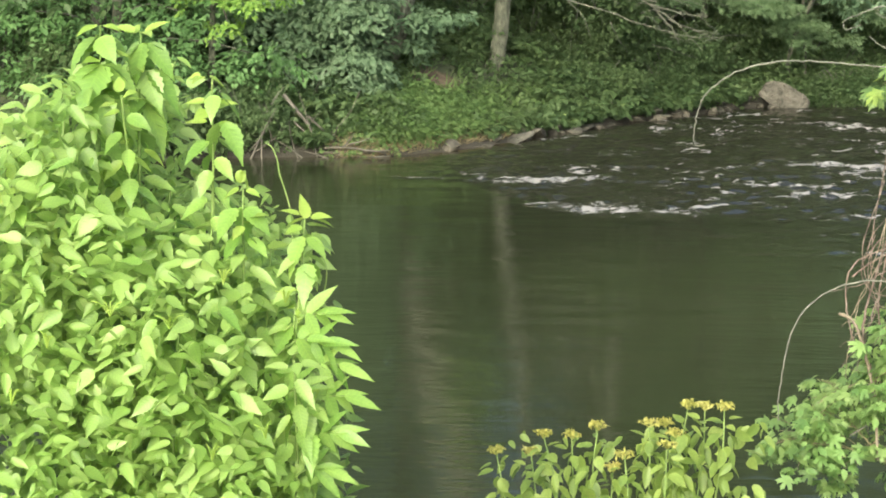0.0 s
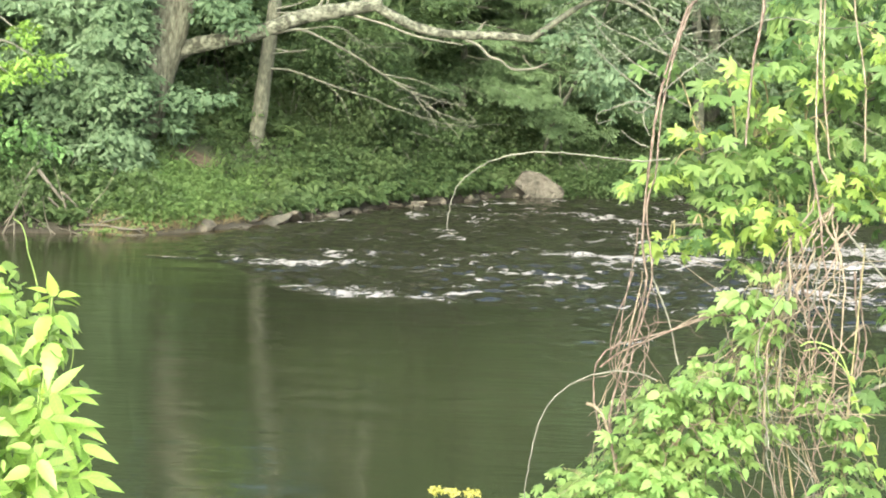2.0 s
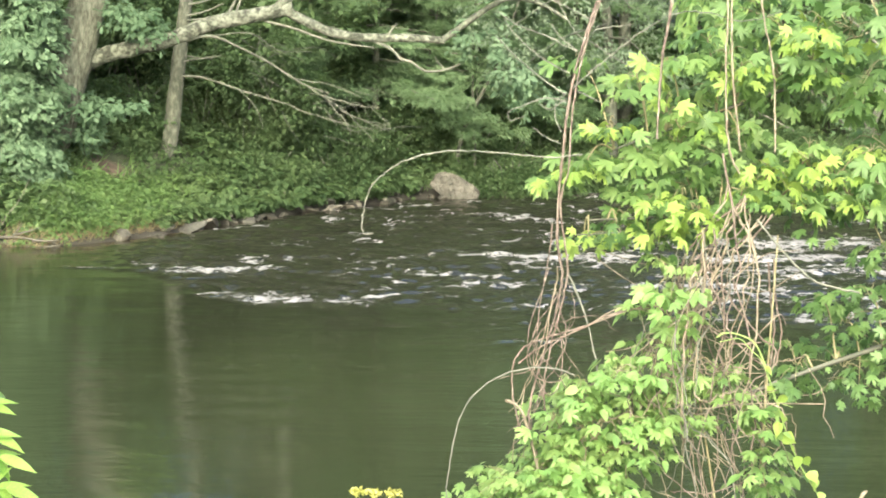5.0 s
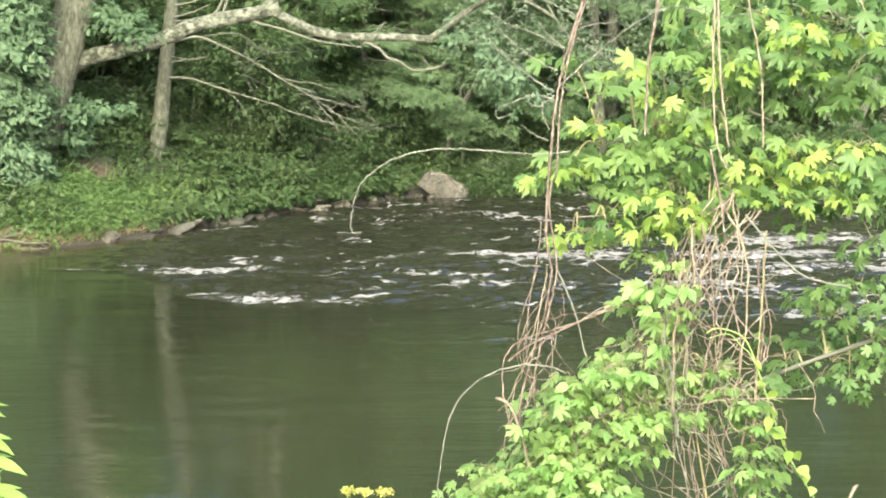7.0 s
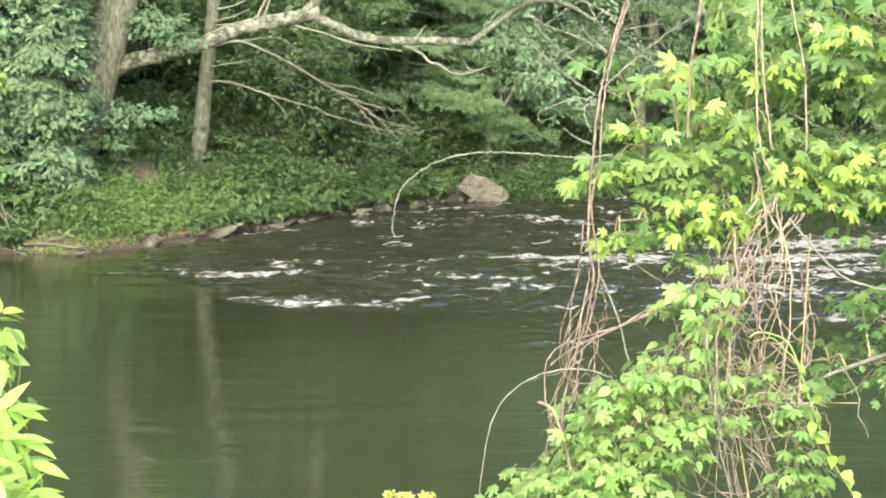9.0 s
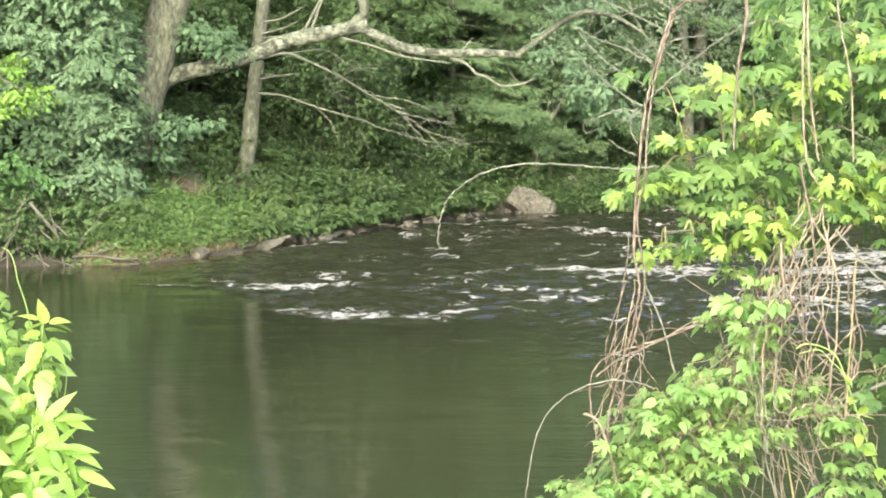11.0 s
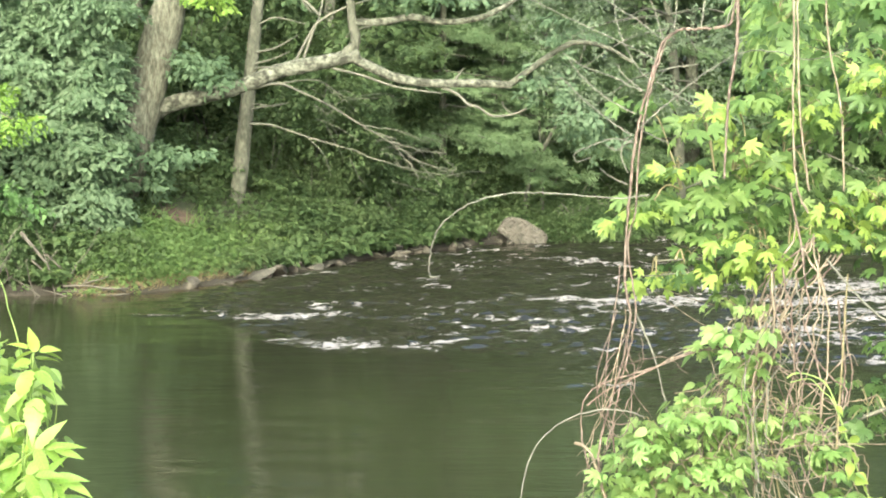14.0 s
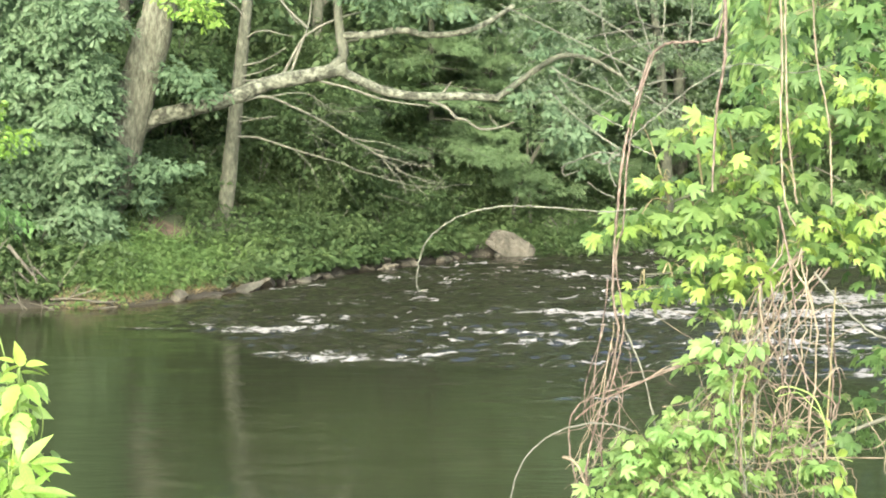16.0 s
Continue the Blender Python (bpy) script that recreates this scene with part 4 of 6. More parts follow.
shrubs = [shrub(230, 1.0, M_UNDER, 0.11, "leafy green shrub on the river bank"), shrub(320, 1.5, M_FOREST, 0.13, "dark green shrub at the wood's edge", 1.1),
          shrub(170, 0.62, M_UNDER, 0.09, "low leafy plant on the river bank"), shrub(460, 2.1, M_UNDER, 0.13, "tall leafy thicket shrub under the trees", 1.15)]
used = [False] * 4


def plant(k, x, d):
    y = float(shore(np.array(x))) + d
    if k == 2 and -8.0 < x < -6.0 and d < 2.4 and rng.uniform() < 0.75:
        return
    if abs(x - EARTH[0]) < (1.0, 1.3, 0.6, 1.8)[k] and EARTH[1] - 3.2 < y < EARTH[1] + 1.2 or (-1.1 < x < 0.75 and d < 1.3):
        return
    if abs(x + 0.1255 * y) < (1.5, 2.4, 0.5, 3.0)[k] and 43.5 < y < 48.2:
        return
    size = rng.uniform(0.7, 1.25)
    m = pose(*at_ground(x, y, 0.05), 0, 0, rng.uniform(0, 360)) @ Matrix.Diagonal((size, size, size * rng.uniform(0.8, 1.2), 1))
    if not used[k]:
        shrubs[k].matrix_basis, used[k] = pose(*at_ground(x, y, 0.05)), True
    else:
        copy_thing(shrubs[k], m)


for i in range(24):
    plant(2, rng.uniform(-14, 9), rng.uniform(0.9, 2.4))
for i in range(46):
    plant(0, rng.uniform(-15, 12), rng.uniform(2.4, 6.5))
for i in range(40):
    plant(1, rng.uniform(-16, 13), rng.uniform(5.0, 10))
for i in range(34):
    plant(3, rng.uniform(-17, -5) if i % 2 else rng.uniform(1.5, 14), rng.uniform(5.0, 10))
for i in range(20):
    plant(2 if i % 2 else 0, rng.uniform(-15, -9.6) if i < 8 else rng.uniform(1.1, 10), rng.uniform(0.1, 0.9))
for i in range(40):
    plant(2, rng.uniform(0.8, 11), rng.uniform(-0.25, 0.3))
for x, y in ((-7.6, 49.2), (-6.8, 49.6), (-5.5, 49.4), (-8.4, 48.8), (-4.6, 49.8), (-6.2, 50.4), (-8.6, 51.0), (-7.6, 52.5), (-6.9, 51.2), (-5.9, 52.6), (-5.0, 51.6), (-4.2, 52.8), (-3.4, 53.6), (-7.0, 54.0), (-5.4, 54.4), (-9.6, 50.6)):
    plant(3, x, y - float(shore(np.array(x))))
for x, d in ((-4.6, 3.4), (-3.4, 2.9), (-2.6, 2.4), (-1.6, 2.2), (-0.7, 2.4), (0.4, 2.2), (1.3, 2.1), (2.4, 2.2), (3.6, 2.4), (5.2, 2.5), (7, 2.6), (-10.8, 1.2), (-12, 1.4), (-9.9, 2.6), (-13.5, 1.0)):
    plant(0, x, d)


def herb(stems, height, leaf, material, label):
    """A low broad-leaved plant: arching stems that carry their leaves to both sides."""
    t = thing("bank_herb", (0, 0, 0), label, "plant", "herbs on the far bank")
    pieces, stalks = [], []
    for k in range(stems):
        a = rng.uniform(0, 6.28)
        ln = height * rng.uniform(0.6, 1.25)
        d = np.array([math.cos(a), math.sin(a), 0])
        line = [np.zeros(3), d * 0.25 * ln + [0, 0, 0.75 * ln], d * 0.65 * ln + [0, 0, ln], d * 1.15 * ln + [0, 0, 0.8 * ln]]
        stalks += tube(line, 0.006, 0.003, 4, 3)
        c = smooth_line(line, 4)[3:]
        side = np.cross(d, [0, 0, 1.0])
        p = np.repeat(c, 2, 0)
        sg = np.tile([1.0, -1.0], len(c))[:, None]
        tip = sg * side * 0.9 + d * 0.5 + rng.normal(0, 0.3, (len(p), 3)) - [0, 0, 0.25]
        nor = rng.normal(0, 0.3, (len(p), 3)) + [0, -0.25, 0.9]
        pieces.append(place_leaves(LEAF_FAR, p, tip, nor, leaf * rng.uniform(0.6, 1.3, len(p))))
    part("stem", stalks, M_GREENSTEM, t, "", "stuff")
    part("foliage", pieces, material, t, "", "stuff")
    return t


herbs = [herb(16, 0.42, 0.17, M_UNDER, "broad-leaved green herb on the river bank"), herb(20, 0.55, 0.13, M_GRASS, "light green leafy herb on the river bank"), herb(14, 0.32, 0.2, M_UNDER, "low large-leaved herb above the stones")]
placed = set()
for i in range(340):
    x = rng.uniform(-9.5, 1.2) if i < 225 else (rng.uniform(1.0, 9.0) if i < 280 else rng.uniform(-5.9, -1.1))
    d = (rng.uniform(0.1, 1.2) if i % 3 == 0 else rng.uniform(0.8, 6.0)) if i < 280 else rng.uniform(0.0, 0.45)
    y = float(shore(np.array(x))) + d
    size = rng.uniform(0.55, 1.05)
    if abs(x - EARTH[0]) < 0.75 and -2.2 < y - EARTH[1] < 0.9 or (-1.0 < x < 0.7 and d < 0.55):
        continue
    if -8.0 < x < -5.4:
        size *= 0.65
    m = pose(*at_ground(x, y, 0.03), rng.uniform(-14, 20), rng.uniform(-16, 16), rng.uniform(0, 360)) @ Matrix.Scale(size, 4)
    k = 1 if -7.9 < x < -5.8 and d < 2.5 else (2 if d < 1.0 else 0)
    if k in placed:
        copy_thing(herbs[k], m)
    else:
        herbs[k].matrix_basis = m
        placed.add(k)


def undergrowth():
    x = np.concatenate([rng.uniform(-18, 16, 3600), rng.uniform(-9.6, 1.5, 3600)])
    d = np.concatenate([rng.uniform(0.15, 10, 3600), rng.uniform(0.3, 6.0, 3600)])
    y = shore(x) + d
    keep = ((x - EARTH[0]) ** 2 / 0.3 + (y - EARTH[1]) ** 2 / 0.8 > 1)
    x, y = x[keep], y[keep]
    z = land(x, y) + rng.uniform(0.02, 0.45, len(x)) * np.clip(0.4 + fbm(x * 0.8, y * 0.8, 2, 41), 0.15, 1.3)
    c = np.stack([x, y, z], 1)
    o = unit(rng.normal(size=(len(x), 3)) + np.array([0, -0.5, 0.4]))
    me = mesh_from("undergrowth", [place_leaves(LEAF_FAR, *sprays(c[0::3], o[0::3], 14, 0.3, 0.1, 0.6, 0.3)), place_leaves(LEAF_FAR, *sprays(c[1::3], o[1::3], 8, 0.34, 0.17, 0.6, 0.4)),
                                   place_leaves(LEAF_FAR, *sprays(c[2::3] + [0, 0, 0.08], o[2::3] + [0, 0, 0.5], 12, 0.26, 0.13, 0.8, 0.3))], M_UNDER)
    tagged(new("undergrowth", me), "mixed low leafy plants covering the far bank", "undergrowth", "", "stuff")


undergrowth()


def tufts(name, x, y, length, width, lean, material, label, category):
    n = len(x)
    p = np.stack([x, y, land(x, y) - 0.02], 1)
    tip = np.stack([rng.normal(0, 0.55, n), rng.normal(-lean, 0.5, n), np.ones(n)], 1)
    nor = np.stack([rng.normal(0, 0.5, n), -np.ones(n), np.full(n, 0.5)], 1)
    me = mesh_from(name, [place_leaves(blade(width, 3, 0.1, 0.8), p, tip, nor, rng.uniform(*length, n))], material)
    tagged(new(name, me), label, category, "", "stuff")


def grass():
    x = np.concatenate([rng.normal(-6.9, 0.5, 1900), rng.uniform(-8.2, -5.2, 700)])
    y = shore(x) + np.concatenate([rng.uniform(0.1, 1.9, 1900), rng.uniform(0.1, 2.4, 700)])
    bare = (x - EARTH[0]) ** 2 / 0.12 + (y - EARTH[1]) ** 2 / 0.4 < 1
    more = rng.normal(EARTH[0], 0.55, 420)
    x = np.concatenate([x, more])
    y = np.concatenate([y, EARTH[1] + rng.uniform(-1.6, 0.7, 420)])
    bare = np.concatenate([bare, np.abs(more - EARTH[0]) < 0.16])
    tufts("grass", x[~bare], y[~bare], (0.12, 0.36), 0.07, 0.5, M_GRASS, "long green grass overhanging the waterline", "grass")
    x = rng.uniform(-8.3, -5.3, 1500)
    tufts("dry_grass", x, shore(x) + rng.uniform(-0.15, 0.35, 1500), (0.08, 0.24), 0.05, 0.9, M_STRAW, "dry tan straw along the sandy waterline", "grass")


grass()


def fern_patch():
    n = 520
    x = rng.normal(-6.95, 0.7, n)
    y = shore(x) + rng.uniform(0.05, 2.6, n)
    c = np.stack([x, y, land(x, y) + rng.uniform(0.05, 0.3, n)], 1)
    o = unit(rng.normal(size=(n, 3)) + np.array([0, -0.7, 0.3]))
    me = mesh_from("low_ferns", [place_leaves(LEAF_FAR, *sprays(c, o, 26, 0.32, 0.1, 0.7, 0.5))], M_GRASS)
    tagged(new("fern_patch", me), "light green ferns and herbs by the waterline", "ferns", "", "stuff")


fern_patch()


def rock_mesh(name, sx, sy, sz, material, seed, cuts=9):
    """An angular stone: a faceted ball cut by random planes."""
    bm = bmesh.new()
    bmesh.ops.create_icosphere(bm, subdivisions=3, radius=1.0)
    r = random.Random(seed)
    planes = []
    for _ in range(cuts):
        d = Vector((r.gauss(0, 1), r.gauss(0, 1), r.gauss(0, 0.8))).normalized()
        planes.append((d, r.uniform(0.55, 0.85)))
    for v in bm.verts:
        for d, k in planes:
            over = v.co.dot(d) - k
            if over > 0:
                v.co -= d * over * 0.92
        v.co += Vector((noise.noise(v.co * 3 + Vector((seed, 0, 0))), noise.noise(v.co * 3 + Vector((0, seed, 0))), noise.noise(v.co * 3))) * 0.06
        v.co = Vector((v.co.x * sx, v.co.y * sy, v.co.z * sz))
    me = bpy.data.meshes.new(name)
    bm.to_mesh(me)
    bm.free()
    me.materials.append(material)
    return me


def slab_mesh(name, outline, depth, material, seed):
    """A broken slab: the hull of a front outline and a smaller back one, its faces roughened."""
    bm = bmesh.new()
    for x, z in outline:
        bm.verts.new((x, -0.5 * depth * (1 - 0.35 * abs(x)), z))
        bm.verts.new((x * 0.8 + 0.05, 0.5 * depth, z * 0.85))
    bmesh.ops.convex_hull(bm, input=bm.verts)
    bmesh.ops.bevel(bm, geom=list(bm.edges), offset=0.03, segments=1, affect="EDGES")
    bmesh.ops.triangulate(bm, faces=bm.faces)
    bmesh.ops.subdivide_edges(bm, edges=bm.edges, cuts=2, use_grid_fill=True)
    for v in bm.verts:
        k = v.co * 4 + Vector((seed, 0, 0))
        v.co += Vector((noise.noise(k), noise.noise(k + Vector((9, 0, 0))), noise.noise(k + Vector((0, 9, 0))))) * 0.035
    me = bpy.data.meshes.new(name)
    bm.to_mesh(me)
    bm.free()
    me.materials.append(material)
    return me


for outline, depth, at, material, label in (
        ([(-0.6, 0.26), (-0.44, 0.5), (-0.26, 0.58), (0.08, 0.5), (0.46, 0.27), (0.6, 0.1), (0.52, -0.1), (0.05, -0.14), (-0.26, 0.02)], 0.8, (-0.04, 52.0, 0.05), M_BOULDER, "tan angular boulder at the water's edge"),
        ([(-0.45, 0.1), (-0.3, 0.32), (0.1, 0.36), (0.45, 0.2), (0.5, -0.08), (-0.4, -0.1)], 0.6, (-1.25, 52.05, 0.02), M_STONE, "low dark boulder beside the tan boulder"),
        ([(-0.62, 0.05), (-0.4, 0.26), (0.1, 0.33), (0.6, 0.18), (0.66, -0.08), (-0.5, -0.1)], 0.7, (1.95, 52.9, 0.02), M_STONE, "flat dark boulder in shade at the shore")):
    stone = tagged(new("boulder", slab_mesh("boulder", outline, depth, material, at[0] + 3)), label, "boulder")
    stone.matrix_basis = pose(*at, 0, 0, 6)
kinds = [rock_mesh("stone", 0.26 * a, 0.22, 0.13 * c, m, k, 11) for k, a, c, m in ((11, 1, 1, M_STONE), (12, 1.5, 0.6, M_DRYSTONE), (13, 0.8, 1.2, M_STONE), (14, 1.2, 0.8, M_DRYSTONE), (15, 1.7, 0.7, M_STONE))]
heaps = [-5.6, -5.2, -4.6, -3.9, -2.7, -2.4, -1.6, 1.1, 2.6]
for i in range(78):
    x = heaps[i % 9] + rng.normal(0, 0.22) if i % 4 else rng.uniform(-6.0, 5.0)
    off = rng.normal(-0.1, 0.38)
    y = float(shore(np.array(x))) + off
    dry = i % 5 in (1, 3)
    st = tagged(new("shore_stone", kinds[i % 5]), "dry tan-grey stone at the far waterline" if dry else "damp dark angular stone at the far waterline", "stone", "stones along the far shore")
    s = rng.uniform(0.3, 1.05) ** 1.6 * 1.1
    z = max(0.0, float(land(np.array(x), np.array(y)))) + 0.03 * s
    st.matrix_basis = pose(x, y, z, rng.uniform(-25, 25), rng.uniform(-25, 25), rng.uniform(0, 360)) @ Matrix.Diagonal((s, s, s, 1))

for ln, r in (([(-9.086, 41.700, 0.636), (-8.715, 41.700, 0.266), (-8.504, 41.700, -0.052)], 0.02), ([(-8.814, 41.700, 0.743), (-8.337, 41.700, 0.269), (-8.233, 41.700, 0.0355)], 0.02), ([(-8.643, 41.600, 0.0859), (-8.315, 41.600, 0.386), (-8.205, 41.600, 0.598)], 0.015), ([(-9.492, 41.600, 0.908), (-9.286, 41.600, 0.379), (-9.240, 41.600, -0.0255)], 0.018), ([(-8.460, 41.500, 0.162), (-7.978, 41.500, 0.166), (-7.551, 41.500, 0.106), (-7.231, 41.500, 0.130)], 0.03), ([(-8.194, 41.500, 0.0266), (-7.766, 41.500, -0.0227), (-7.232, 41.500, 0.0241)], 0.035), ([(-8.084, 41.500, 0.207), (-7.762, 41.500, 0.294), (-7.601, 41.500, 0.348)], 0.02)) + (
              ([(-8.762, 41.600, 0.0459), (-8.138, 41.600, 0.0668), (-7.515, 41.600, 0.0981), (-7.308, 41.600, 0.0459)], 0.05), ([(-10.375, 41.400, -0.0145), (-9.651, 41.400, 0.0168), (-8.929, 41.400, -0.0353)], 0.035), ([(-9.297, 41.800, 1.133), (-8.792, 41.800, 0.505), (-8.492, 41.800, -0.019)], 0.04),
              ([(-8.451, 41.600, 0.0041), (-8.136, 41.600, 0.161), (-7.923, 41.600, 0.422)], 0.025), ([(0.875, 53.300, 0.456), (1.538, 53.300, 0.097), (2.334, 53.300, 0.0171), (2.865, 53.300, 0.057)], 0.04), ([(0.610, 53.300, 0.283), (1.273, 53.300, 0.124), (1.936, 53.300, 0.150), (2.201, 53.300, 0.230)], 0.03)):
    ob = new("driftwood", mesh_from("driftwood", tube(ln, r, r * 0.4, 7, 4, 0.08), M_DRIFT))
    tagged(ob, "weathered driftwood stick caught along the shore", "driftwood", "driftwood on the far shore")
for i in range(18):
    x = rng.uniform(-10.2, -7.9)
    y = float(shore(np.array(x))) + rng.uniform(-0.3, 0.5)
    foot = np.array(at_ground(x, y, 0.02))
    foot[2] = max(foot[2], -0.02)
    reach = rng.uniform(0.5, 1.3)
    lean = np.array([rng.normal(0, 0.6), rng.normal(0, 0.2), rng.uniform(0.15, 0.9)])
    end = foot + unit(lean) * reach
    stick = new("driftwood", mesh_from("driftwood", tube([foot, (foot + end) / 2 + rng.normal(0, 0.05, 3), end], rng.uniform(0.012, 0.025), 0.006, 6, 4, 0.08), M_DRIFT))
    tagged(stick, "dead grey branch standing in the shallows", "driftwood", "driftwood on the far shore")

# ---- near bank: leafy bush ----

def leaf_parts(parent, meshes, p, tip, nor, size, name="leaf"):
    """One object a leaf, on shared meshes, under its plant."""
    base = Vector(parent.location)
    for i in range(len(p)):
        y = Vector(tip[i]).normalized()
        z = Vector(nor[i])
        z = (z - y * z.dot(y)).normalized()
        x = y.cross(z)
        ob = new(name, meshes[i % len(meshes)])
        ob.parent = parent
        s = float(size[i])
        m = Matrix((x * s, y * s, z * s)).transposed().to_4x4()
        m.translation = Vector(p[i]) - base
        ob.matrix_basis = m


def leaf_meshes(name, shapes, material):
    return [mesh_from(name, [(*sh, sh[0])], material) for sh in shapes]


BUSH_SHAPES = [blade(0.5, 14, 0.2, 0.34, 0.34, 0.1), blade(0.44, 14, 0.28, 0.5, 0.35, 0.1), blade(0.56, 14, 0.16, 0.4, 0.33, 0.1), blade(0.4, 14, 0.32, 0.28, 0.35, 0.11)]


def paired_leaves(line, start, gap, size, tipsize, spread=0.9, hang_down=1.0):
    """Opposite leaves down a stem, each pair turned a quarter against the last."""
    c = smooth_line(line, 10)
    seg = np.concatenate([[0], np.cumsum(np.linalg.norm(np.diff(c, axis=0), axis=1))])
    p, t, n, s = [], [], [], []
    turn = rng.uniform(0, 3.14)
    d = seg[-1]
    k = 0
    while d > seg[-1] * start:
        q = np.array([np.interp(d, seg, c[:, i]) for i in range(3)])
        q0 = np.array([np.interp(max(d - 0.02, 0), seg, c[:, i]) for i in range(3)])
        axis = unit(q - q0)
        u = unit(np.cross(axis, [0.2, 1.0, 0.1]))
        w = np.cross(axis, u)
        for sgn in (1, -1):
            o = sgn * (math.cos(turn) * u + math.sin(turn) * w)
            tip = o * spread * 0.8 + axis * (0.35 - 0.1 * min(k, 4)) + rng.normal(0, 0.16, 3) - np.array([0, 0, min(k, 3) * 0.27 * hang_down])
            p.append(q + o * 0.014 + axis * 0.004)
            t.append(tip)
            n.append(axis * 0.8 + o * 0.35 + np.array([0, -0.4, 0.35]) + rng.normal(0, 0.22, 3))
            s.append((tipsize + (size - tipsize) * min(1, k / 2.5)) * rng.uniform(0.8, 1.15))
        turn += 1.57 + rng.normal(0, 0.25)
        d -= gap * rng.uniform(0.8, 1.2) * (0.5 + 0.5 * min(1, k / 2))
        k += 1
    return [np.array(a) for a in (p, t, n, s)]


def bush():
    b = at_ground(-1.55, 5.1, 0.05)
    t = thing("leafy_bush", b, "tall bright green bush with toothed drooping leaves", "bush")
    tips = [(-1.486, 4.800, 4.535), (-1.424, 4.900, 4.515), (-1.239, 4.800, 4.425), (-1.608, 4.700, 4.310), (-1.741, 4.900, 4.318), (-1.164, 4.750, 4.185), (-1.039, 4.800, 4.118), (-1.393, 5.000, 4.15), (-1.628, 5.000, 4.389), (-1.413, 4.700, 4.390), (-1.631, 4.600, 4.206), (-1.303, 4.900, 4.11), (-1.139, 4.900, 4.033), (-1.065, 4.800, 3.919), (-1.075, 4.900, 3.844), (-1.01, 4.700, 3.761), (-1.04, 4.800, 3.636), (-1.05, 4.700, 3.559), (-1.025, 4.600, 3.842)]
    strong = [0, 1, 2, 3, 5, 6, 12, 13, 15]
    lp = []
    for i, q in enumerate(tips):
        q = np.array(q)
        low = np.array([b[0] + 0.45 * (q[0] - b[0]) + rng.normal(0, 0.08), 5.0, b[2] + 0.75])
        mid = np.array([q[0] - 0.10 * (q[0] - b[0]), 4.85 + rng.normal(0, 0.05), q[2] - 0.42])
        line = [np.array(b) + rng.normal(0, 0.06, 3) * [1, 1, 0], low, mid, q]
        part("stem", tube(line, 0.006, 0.0022, 6, 5), M_GREENSTEM, t)
        below = [*line[:3], q - [0, 0, 0.06]] if i in strong[:5] else line
        lp.append(paired_leaves(below, 0.5, 0.036, 0.066, 0.046, 1.0, 0.35))
    first = [np.concatenate([a[k] for a in lp]) for k in range(4)]
    # drooping whorls of broad toothed leaves at the ends of the long shoots
    broad = leaf_meshes("leaf", [blade(0.6, 14, 0.16, 0.55, 0.34, 0.11), blade(0.54, 14, 0.2, 0.75, 0.35, 0.11), blade(0.66, 14, 0.12, 0.45, 0.34, 0.1)], M_BUSH)
    fresh = leaf_meshes("leaf", [blade(0.5, 12, 0.3, 0.5, 0.38, 0.08)], M_BUSHTIP)
    for i in strong:
        q = np.array(tips[i])
        for drop, m, big in ((0.0, 4, 0.05), (0.025, 5, 0.09), (0.085, 6, 0.112), (0.15, 5, 0.105)) if i < 2 else ((0.0, 3, 0.045), (0.04, 3, 0.076), (0.1, 2, 0.08)):
            a = np.arange(m) * 6.28 / m + rng.uniform(0, 6.28)
            o = np.stack([np.cos(a), 0.8 * np.sin(a), np.zeros(m)], 1)
            tip = o * 0.85 + np.array([0, 0, -0.5 if drop else 0.1]) + rng.normal(0, 0.18, (m, 3))
            nor = o * 0.45 + np.array([0, -0.3, 0.8]) + rng.normal(0, 0.2, (m, 3))
            spread = np.array([rng.normal(0, 0.01), 0, 0])
            leaf_parts(t, broad if drop else fresh, q + spread - [0, 0, drop] + o * 0.012, tip, nor, big * rng.uniform(0.8, 1.15, m))
    # leaves filling the body of the bush, under its outline
    n = 18000
    out = np.array(BUSH_OUTLINE)
    x = rng.uniform(out[0][0], out[-1][0], n)
    z = rng.uniform(2.9, 4.75, n)
    keep = z < np.interp(x, out[:, 0], out[:, 2]) - 0.03
    x, z = x[keep], z[keep]
    y = rng.uniform(4.5, 5.5, len(x))
    p = np.stack([x, y, z], 1)
    side = rng.normal(0, 1, (len(x), 3)) * [1, 0.7, 0.3]
    fall = rng.uniform(0, 1, (len(x), 1)) ** 2.4
    tip = unit(side) * 1.0 + np.array([0, -0.15, -0.1]) + fall * np.array([0, -0.1, -0.6])
    nor = rng.normal(0, 0.4, (len(x), 3)) + np.array([0.0, -0.45, 0.9]) + side * 0.3 * fall + fall * np.array([0, -0.35, -0.25])
    size = rng.uniform(0.026, 0.066, len(x))
    order = np.argsort(y)
    front = order[:300]
    rest = order[len(front):]
    meshes = leaf_meshes("leaf", BUSH_SHAPES, M_BUSH)
    k = min(len(first[0]), 190)
    pick = np.argsort(-first[0][:, 2])[:k]
    tipm = leaf_meshes("leaf", BUSH_SHAPES, M_BUSHTIP)
    young = first[3][pick] < 0.058
    leaf_parts(t, meshes, *[a[pick][~young] for a in first])
    leaf_parts(t, tipm, *[a[pick][young] for a in first])
    leaf_parts(t, meshes, p[front[:120]], tip[front[:120]], nor[front[:120]], size[front[:120]])
    other = np.setdiff1d(np.arange(len(first[0])), pick)
    groups = [[a[other] for a in first], [p[front[120:]], tip[front[120:]], nor[front[120:]], size[front[120:]]], [p[rest], tip[rest], nor[rest], size[rest]]]
    pieces = []
